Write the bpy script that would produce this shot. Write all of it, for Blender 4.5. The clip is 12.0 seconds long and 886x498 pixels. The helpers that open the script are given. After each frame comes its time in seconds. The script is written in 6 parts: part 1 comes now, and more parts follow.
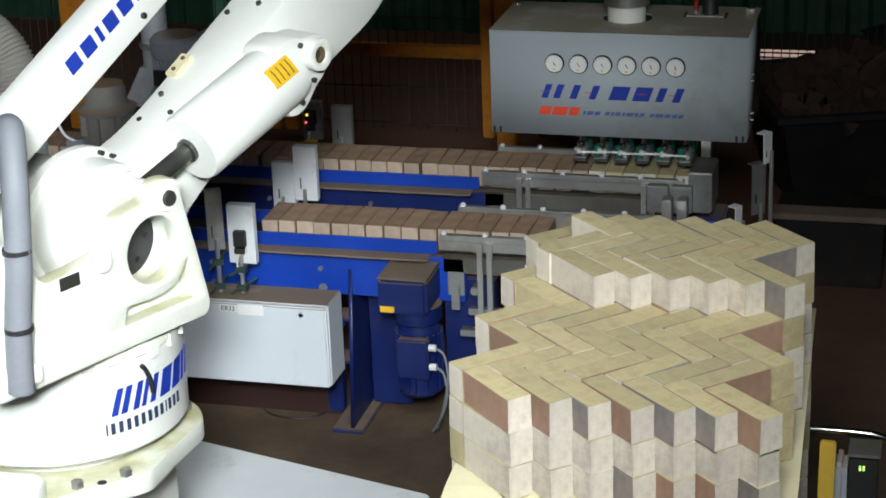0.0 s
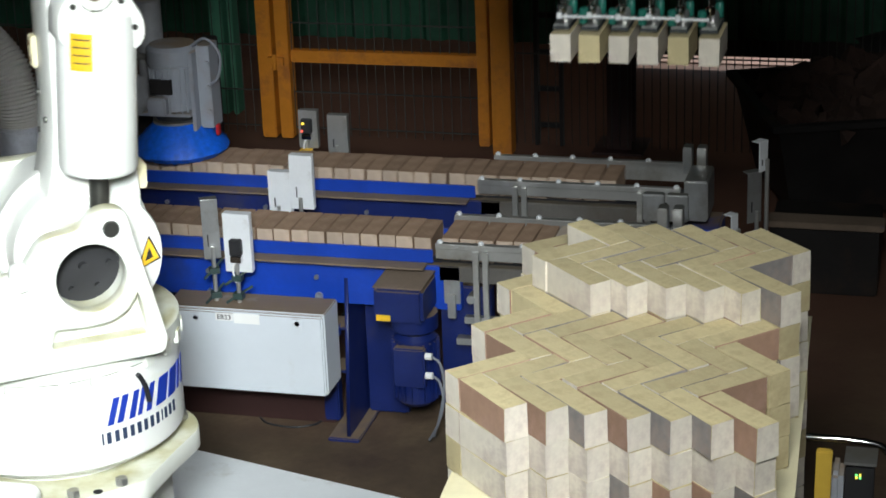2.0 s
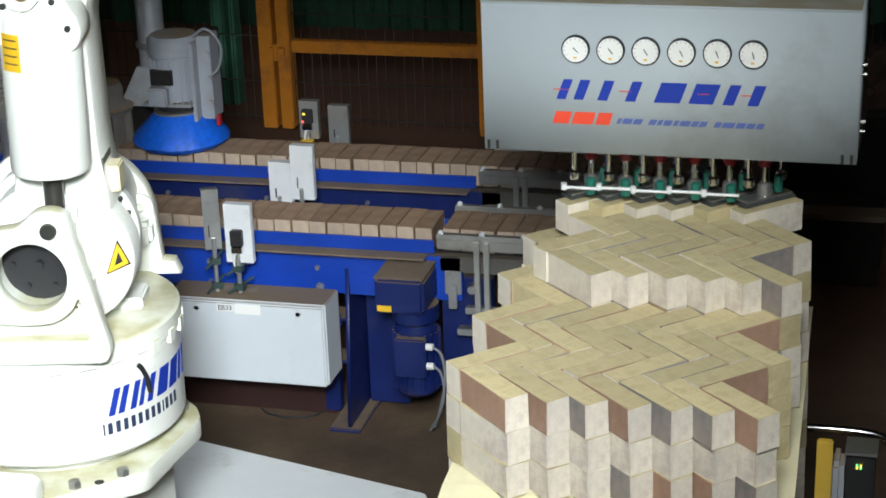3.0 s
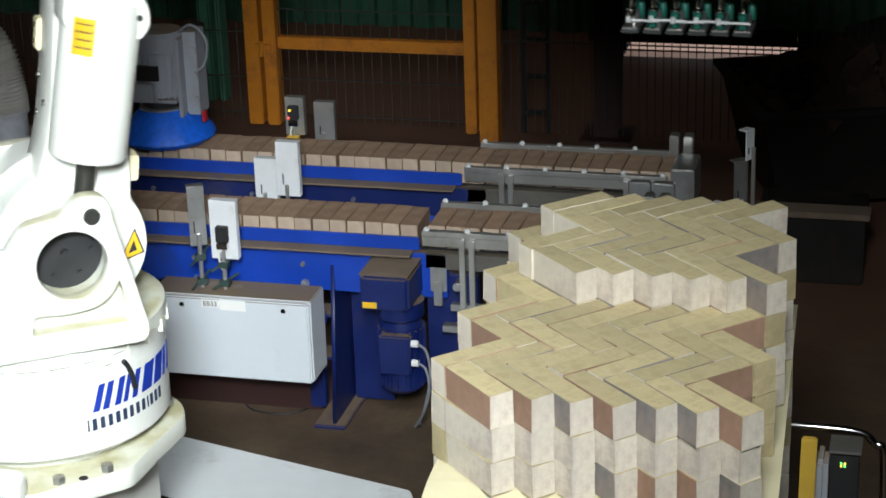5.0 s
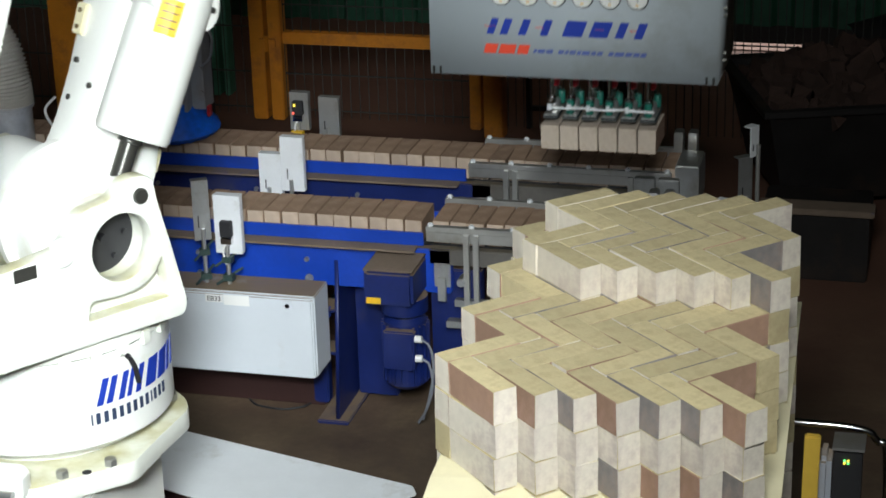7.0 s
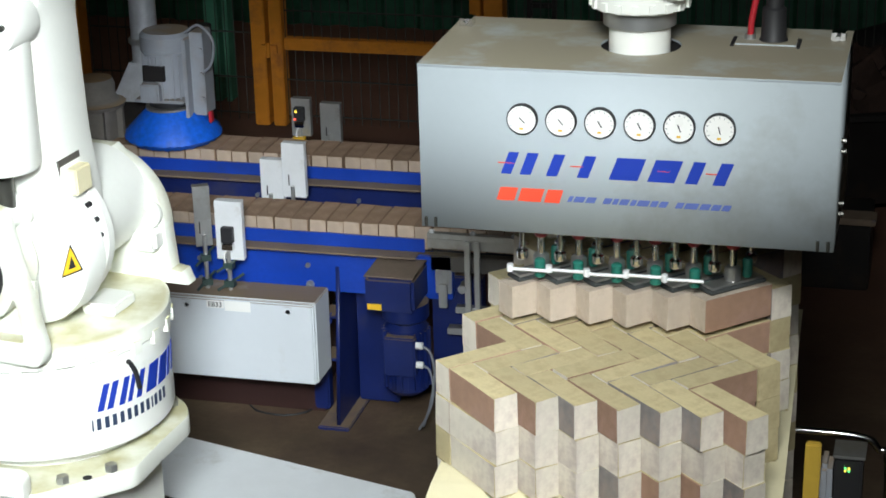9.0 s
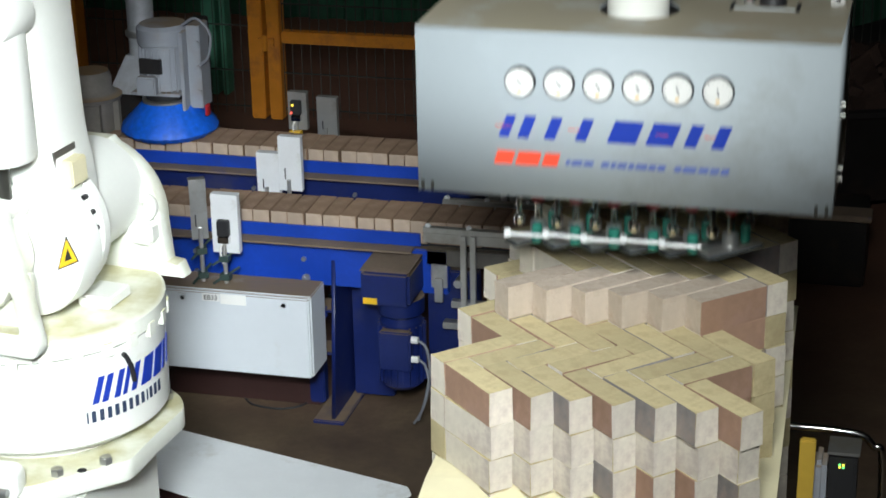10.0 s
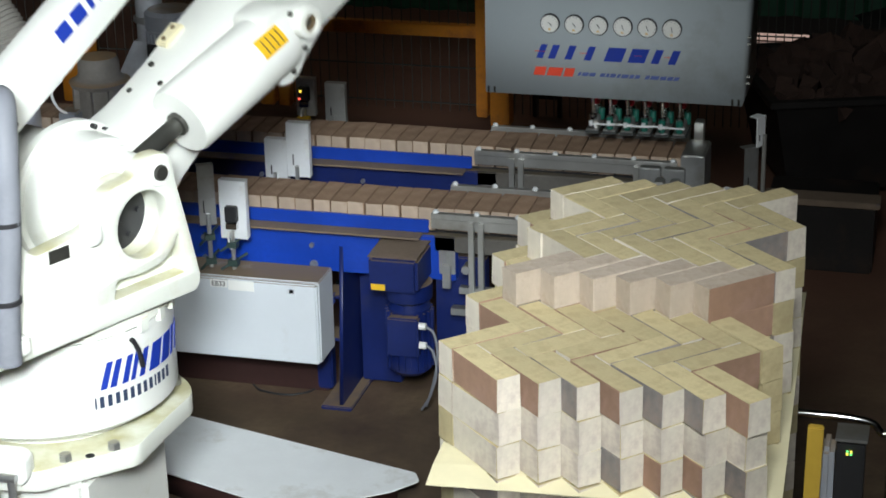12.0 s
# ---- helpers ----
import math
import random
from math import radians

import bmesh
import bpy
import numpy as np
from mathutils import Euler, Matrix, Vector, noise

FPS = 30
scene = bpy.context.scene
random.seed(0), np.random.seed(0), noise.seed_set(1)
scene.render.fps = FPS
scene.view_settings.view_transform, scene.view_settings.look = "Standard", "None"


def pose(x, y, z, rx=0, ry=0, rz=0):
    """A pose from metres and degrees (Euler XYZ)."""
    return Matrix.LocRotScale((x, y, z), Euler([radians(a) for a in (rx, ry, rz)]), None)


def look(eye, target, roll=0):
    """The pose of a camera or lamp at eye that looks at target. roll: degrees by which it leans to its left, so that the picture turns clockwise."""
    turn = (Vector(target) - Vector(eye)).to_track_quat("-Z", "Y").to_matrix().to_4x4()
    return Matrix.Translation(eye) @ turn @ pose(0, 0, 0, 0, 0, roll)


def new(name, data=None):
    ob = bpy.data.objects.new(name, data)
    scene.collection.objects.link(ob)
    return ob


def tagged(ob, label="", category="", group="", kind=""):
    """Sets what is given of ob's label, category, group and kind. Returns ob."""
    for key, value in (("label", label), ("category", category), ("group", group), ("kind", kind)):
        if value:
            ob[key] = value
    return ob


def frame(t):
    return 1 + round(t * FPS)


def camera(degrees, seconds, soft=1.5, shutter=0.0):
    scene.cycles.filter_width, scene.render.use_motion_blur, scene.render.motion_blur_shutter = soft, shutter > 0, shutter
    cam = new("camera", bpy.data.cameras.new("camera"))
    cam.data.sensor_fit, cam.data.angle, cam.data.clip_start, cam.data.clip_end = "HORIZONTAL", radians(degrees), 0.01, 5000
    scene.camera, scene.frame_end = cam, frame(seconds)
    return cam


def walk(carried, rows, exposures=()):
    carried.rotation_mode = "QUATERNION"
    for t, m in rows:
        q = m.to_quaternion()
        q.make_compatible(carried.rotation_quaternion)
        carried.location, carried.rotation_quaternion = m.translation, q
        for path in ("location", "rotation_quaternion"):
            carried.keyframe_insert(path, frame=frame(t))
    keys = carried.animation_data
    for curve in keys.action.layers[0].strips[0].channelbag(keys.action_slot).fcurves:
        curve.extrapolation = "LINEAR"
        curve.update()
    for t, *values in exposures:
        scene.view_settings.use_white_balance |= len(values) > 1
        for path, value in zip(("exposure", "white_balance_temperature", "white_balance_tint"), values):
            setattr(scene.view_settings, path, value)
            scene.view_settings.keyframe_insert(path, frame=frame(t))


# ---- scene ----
cam = camera(25.0, 12.0, soft=1.7, shutter=0.5)
EYE = (1.081, -4.082, 3.255)
# seconds, yaw, pitch, roll of a camera held in the same spot
TURNS = [(0, 14.49, -20.79, 2.02), (0.5, 14.67, -20.83, 2.18), (1, 14.58, -20.68, 2.23), (1.5, 14.63, -20.68, 2.31),
         (2, 14.36, -20.55, 2.04), (2.5, 14.41, -20.71, 1.96), (3, 14.38, -20.82, 2.06), (5, 14.06, -20.92, 1.73),
         (5.5, 14.03, -20.95, 1.75), (6, 14.12, -21.02, 1.80), (6.5, 14.23, -21.06, 1.86), (7, 14.25, -21.04, 1.56),
         (9, 14.34, -20.85, 1.42), (9.5, 14.39, -20.88, 1.37), (10, 14.34, -21.01, 1.09), (10.5, 14.23, -21.14, 1.09),
         (11, 14.32, -21.23, 1.10), (11.5, 14.40, -21.31, 1.17), (12, 14.58, -21.40, 1.10)]
walk(cam, [(t, pose(*EYE, 90 + p, r, y)) for t, y, p, r in TURNS], exposures=[(0, 0.0), (12, 0.0)])

# ---------------------------------------------------------------- light
world = bpy.data.worlds.new("hall_sky")
scene.world = world
world.use_nodes = True
wn = world.node_tree.nodes
sky = wn.new("ShaderNodeTexSky")
sky.sky_type, sky.sun_disc = "NISHITA", False
sky.sun_elevation, sky.sun_rotation = radians(40), 0.0
world.node_tree.links.new(sky.outputs[0], wn["Background"].inputs[0])
wn["Background"].inputs[1].default_value = 0.10

sun = bpy.data.lights.new("sun", "SUN")
sun.energy, sun.angle, sun.color = 3.0, radians(0.5), (1.0, 0.95, 0.88)
new("sun", sun).matrix_world = look((0, 20, 10.1), (0, 8, 0))


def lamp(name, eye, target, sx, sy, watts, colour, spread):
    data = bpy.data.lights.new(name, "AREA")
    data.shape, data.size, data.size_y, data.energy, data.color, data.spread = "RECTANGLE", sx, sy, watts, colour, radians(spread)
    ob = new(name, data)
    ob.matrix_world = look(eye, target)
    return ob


# unseen lamps added to light each zone: one near the camera, a cool one aimed at the robot,
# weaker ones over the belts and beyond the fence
lamp("added_lamp", (0.80, -2.5, 3.75), (0.35, 0.25, 1.35), 0.7, 0.5, 31.5, (0.94, 0.99, 0.98), 92)
lamp("added_lamp", (0.95, -4.7, 4.0), (-1.48, 0.95, 1.0), 0.8, 0.6, 29, (0.90, 0.97, 1.0), 36)
lamp("added_lamp", (-1.3, 0.8, 5.8), (-1.3, 2.7, 0.6), 1.2, 0.6, 0.8, (0.95, 0.98, 1.0), 50)
lamp("added_lamp", (-1.8, 6.6, 6.4), (-1.8, 6.7, 0.0), 1.2, 0.6, 3.5, (1.0, 0.88, 0.74), 80)

# ---------------------------------------------------------------- helpers
WM = {}


def thing(name, x, y, z, label, category, group="", rz=0):
    ob = new(name)
    ob.empty_display_size = 0.1
    ob.matrix_basis = pose(x, y, z, 0, 0, rz)
    WM[ob] = pose(x, y, z, 0, 0, rz)
    return tagged(ob, label, category, group)


def part(name, bm, material, parent=None, label="", bevel=0.0, local=False, smooth=False, kind="", category="", segs=2):
    """Link a bmesh as one mesh object under parent; geometry is given in world space unless local."""
    if bevel:
        bmesh.ops.remove_doubles(bm, verts=bm.verts, dist=1e-5)
        sharp = [e for e in bm.edges if len(e.link_faces) == 2 and e.calc_face_angle(0) > 0.6]
        bmesh.ops.bevel(bm, geom=sharp, offset=bevel, segments=segs, affect="EDGES", clamp_overlap=True)
    if parent is not None and not local and parent in WM:
        bm.transform(WM[parent].inverted())
    me = bpy.data.meshes.new(name)
    bm.normal_update()
    bm.to_mesh(me)
    bm.free()
    for m in (material if isinstance(material, (list, tuple)) else [material]):
        me.materials.append(m)
    if smooth:
        for f in me.polygons:
            f.use_smooth = True
        me.set_sharp_from_angle(angle=radians(38))
    ob = new(name, me)
    if parent is not None:
        ob.parent = parent
        WM[ob] = Matrix.Identity(4) if local else WM.get(parent, Matrix.Identity(4))
    return tagged(ob, label, category, "", kind)


def box(bm, x0, x1, y0, y1, z0, z1, m=None, mi=0):
    vs = [bm.verts.new((x, y, z)) for x in (x0, x1) for y in (y0, y1) for z in (z0, z1)]
    for q in ((0, 1, 3, 2), (4, 6, 7, 5), (0, 4, 5, 1), (2, 3, 7, 6), (0, 2, 6, 4), (1, 5, 7, 3)):
        bm.faces.new([vs[i] for i in q]).material_index = mi
    if m is not None:
        bmesh.ops.transform(bm, matrix=m, verts=vs)
    return vs


def rod(bm, p0, p1, r0, r1=None, seg=20, mi=0, caps=True):
    p0, p1 = Vector(p0), Vector(p1)
    r1 = r0 if r1 is None else r1
    d = p1 - p0
    q = d.to_track_quat("Z", "Y").to_matrix()
    rings = []
    for p, r in ((p0, r0), (p1, r1)):
        rings.append([bm.verts.new(p + q @ Vector((r * math.cos(a), r * math.sin(a), 0)))
                      for a in (2 * math.pi * i / seg for i in range(seg))])
    for i in range(seg):
        j = (i + 1) % seg
        bm.faces.new((rings[0][i], rings[0][j], rings[1][j], rings[1][i])).material_index = mi
    if caps:
        bm.faces.new(rings[0][::-1]).material_index = mi
        bm.faces.new(rings[1]).material_index = mi
    return rings


def lathe(bm, profile, centre=(0, 0, 0), seg=32, axis="z", mi=0):
    """Turn (radius, height) pairs round an axis."""
    turn = {"z": Matrix.Identity(3), "x": Matrix.Rotation(radians(90), 3, "Y"), "y": Matrix.Rotation(radians(-90), 3, "X")}[axis]
    rings = []
    for r, h in profile:
        rings.append([bm.verts.new(Vector(centre) + turn @ Vector((r * math.cos(a), r * math.sin(a), h)))
                      for a in (2 * math.pi * i / seg for i in range(seg))])
    for a, b in zip(rings, rings[1:]):
        for i in range(seg):
            j = (i + 1) % seg
            bm.faces.new((a[i], a[j], b[j], b[i])).material_index = mi
    if profile[0][0] > 1e-4:
        bm.faces.new(rings[0][::-1]).material_index = mi
    if profile[-1][0] > 1e-4:
        bm.faces.new(rings[-1]).material_index = mi
    return rings


def slab(outlines, thick, bevel=0.0, m=None):
    """A plate from closed outlines (the first is the rim, the rest are openings), lying in xy, centred on z."""
    cu = bpy.data.curves.new("tmp", "CURVE")
    cu.dimensions, cu.fill_mode, cu.extrude, cu.bevel_depth, cu.bevel_resolution = "2D", "BOTH", thick / 2 - bevel, bevel, 1
    for o in outlines:
        sp = cu.splines.new("POLY")
        sp.points.add(len(o) - 1)
        for p, (x, y) in zip(sp.points, o):
            p.co = (x, y, 0, 1)
        sp.use_cyclic_u = True
    ob = bpy.data.objects.new("tmp", cu)
    scene.collection.objects.link(ob)
    me = bpy.data.meshes.new_from_object(ob.evaluated_get(bpy.context.evaluated_depsgraph_get()))
    bm = bmesh.new()
    bm.from_mesh(me)
    bpy.data.objects.remove(ob)
    bpy.data.curves.remove(cu)
    bpy.data.meshes.remove(me)
    bmesh.ops.remove_doubles(bm, verts=bm.verts, dist=1e-5)
    if m is not None:
        bm.transform(m)
    return bm


def circle(x, y, r, n=28):
    return [(x + r * math.cos(2 * math.pi * i / n), y + r * math.sin(2 * math.pi * i / n)) for i in range(n)]


def rounded(pts, r, n=4):
    """Round the corners of an outline."""
    out = []
    k = len(pts)
    for i in range(k):
        a, b, c = Vector(pts[i - 1]), Vector(pts[i]), Vector(pts[(i + 1) % k])
        ra = min(r, (a - b).length * 0.45, (c - b).length * 0.45)
        p, q = b + (a - b).normalized() * ra, b + (c - b).normalized() * ra
        for j in range(n + 1):
            t = j / n
            out.append(tuple((1 - t) ** 2 * p + 2 * t * (1 - t) * b + t * t * q))
    return out


XZ = Matrix(((1, 0, 0, 0), (0, 0, -1, 0), (0, 1, 0, 0), (0, 0, 0, 1)))  # a plate drawn in x and z, its thickness along y


def tube(bm, pts, r, seg=10, mi=0, ribs=0.0):
    """A pipe through points; ribs makes a bellows hose."""
    rings = []
    n = len(pts)
    for i, p in enumerate(pts):
        p = Vector(p)
        d = Vector(pts[min(i + 1, n - 1)]) - Vector(pts[max(i - 1, 0)])
        q = d.to_track_quat("Z", "Y").to_matrix()
        rr = r + (ribs if i % 2 else 0)
        rings.append([bm.verts.new(p + q @ Vector((rr * math.cos(a), rr * math.sin(a), 0)))
                      for a in (2 * math.pi * k / seg for k in range(seg))])
    for a, b in zip(rings, rings[1:]):
        best = min(range(seg), key=lambda s: (a[0].co - b[s].co).length)
        for i in range(seg):
            j = (i + 1) % seg
            bm.faces.new((a[i], a[j], b[(j + best) % seg], b[(i + best) % seg])).material_index = mi
    bm.faces.new(rings[0][::-1]).material_index = mi
    bm.faces.new(rings[-1]).material_index = mi


def bend(pts, n=24):
    """Points of a smooth curve through a few given ones."""
    v = [Vector(p) for p in pts]
    v = [2 * v[0] - v[1]] + v + [2 * v[-1] - v[-2]]
    out = []
    k = len(v) - 3
    for i in range(n + 1):
        u = min(i / n * k, k - 1e-6)
        j, t = int(u), u - int(u)
        a, b, c, d = v[j:j + 4]
        out.append(0.5 * (2 * b + (c - a) * t + (2 * a - 5 * b + 4 * c - d) * t * t + (3 * b - a - 3 * c + d) * t ** 3))
    return out


# ---------------------------------------------------------------- materials
def mat(name, base, rough=0.5, metal=0.0, var=0.12, scale=6.0, bump=0.05, bscale=60.0, dirt=None, amount=0.0, dscale=2.5,
        top=None, topmix=0.0, coat=0.0, emit=0.0, per=0.0):
    """Painted, bare or mineral surface: colour varied at two scales, stains with a shape of their own,
    dust that settles on faces that point up, grain in the relief."""
    m = bpy.data.materials.new(name)
    m.use_nodes = True
    t = m.node_tree
    n, l = t.nodes, t.links
    b = n["Principled BSDF"]
    co = n.new("ShaderNodeTexCoord").outputs["Object"]

    def noisy(sc, det, rgh=0.55):
        k = n.new("ShaderNodeTexNoise")
        k.inputs["Scale"].default_value, k.inputs["Detail"].default_value, k.inputs["Roughness"].default_value = sc, det, rgh
        l.new(co, k.inputs["Vector"])
        return k.outputs[0]

    def ramp(fac, lo, hi):
        k = n.new("ShaderNodeMapRange")
        k.inputs[1].default_value, k.inputs[2].default_value = lo, hi
        l.new(fac, k.inputs[0])
        return k.outputs[0]

    def mix(fac, a, c, mode="MIX"):
        k = n.new("ShaderNodeMix")
        k.data_type, k.blend_type = "RGBA", mode
        for sock, val in ((k.inputs[0], fac), (k.inputs[6], a), (k.inputs[7], c)):
            if isinstance(val, (int, float)):
                sock.default_value = val
            elif isinstance(val, tuple):
                sock.default_value = (*val, 1)
            else:
                l.new(val, sock)
        return k.outputs[2]

    big, fine = noisy(scale, 4), noisy(bscale, 3)
    dark = tuple(c * (1 - var) for c in base)
    light = tuple(min(1, c * (1 + var)) for c in base)
    col = mix(ramp(big, 0.3, 0.7), dark, light)
    col = mix(ramp(fine, 0.35, 0.75), col, mix(0.5, col, dark))
    if per:
        rnd = n.new("ShaderNodeObjectInfo").outputs["Random"]
        hsv = n.new("ShaderNodeHueSaturation")
        hsv.inputs["Saturation"].default_value = 1
        l.new(col, hsv.inputs["Color"])
        k = n.new("ShaderNodeMapRange")
        k.inputs[3].default_value, k.inputs[4].default_value = 1 - per, 1 + per
        l.new(rnd, k.inputs[0])
        l.new(k.outputs[0], hsv.inputs["Value"])
        col = hsv.outputs[0]
    if dirt:
        col = mix(ramp(noisy(dscale, 6, 0.65), 0.62 - amount * 0.3, 0.72), col, dirt)
    if top:
        geo = n.new("ShaderNodeNewGeometry")
        sep = n.new("ShaderNodeSeparateXYZ")
        l.new(geo.outputs["Normal"], sep.inputs[0])
        up = ramp(sep.outputs[2], 0.75, 0.95)
        k = n.new("ShaderNodeMath")
        k.operation = "MULTIPLY"
        l.new(up, k.inputs[0])
        l.new(ramp(noisy(7, 5), 0.55 - 0.5 * topmix, 0.88 - 0.5 * topmix), k.inputs[1])
        col = mix(k.outputs[0], col, top)
    l.new(col, b.inputs["Base Color"])
    k = n.new("ShaderNodeMapRange")
    k.inputs[3].default_value, k.inputs[4].default_value = max(0.03, rough - 0.1), min(1, rough + 0.1)
    l.new(big, k.inputs[0])
    l.new(k.outputs[0], b.inputs["Roughness"])
    b.inputs["Metallic"].default_value = metal
    b.inputs["Coat Weight"].default_value = coat
    if bump:
        k = n.new("ShaderNodeBump")
        k.inputs["Strength"].default_value, k.inputs["Distance"].default_value = bump, 0.004
        l.new(fine, k.inputs["Height"])
        l.new(k.outputs[0], b.inputs["Normal"])
    if emit:
        l.new(col, b.inputs["Emission Color"])
        b.inputs["Emission Strength"].default_value = emit
    return m


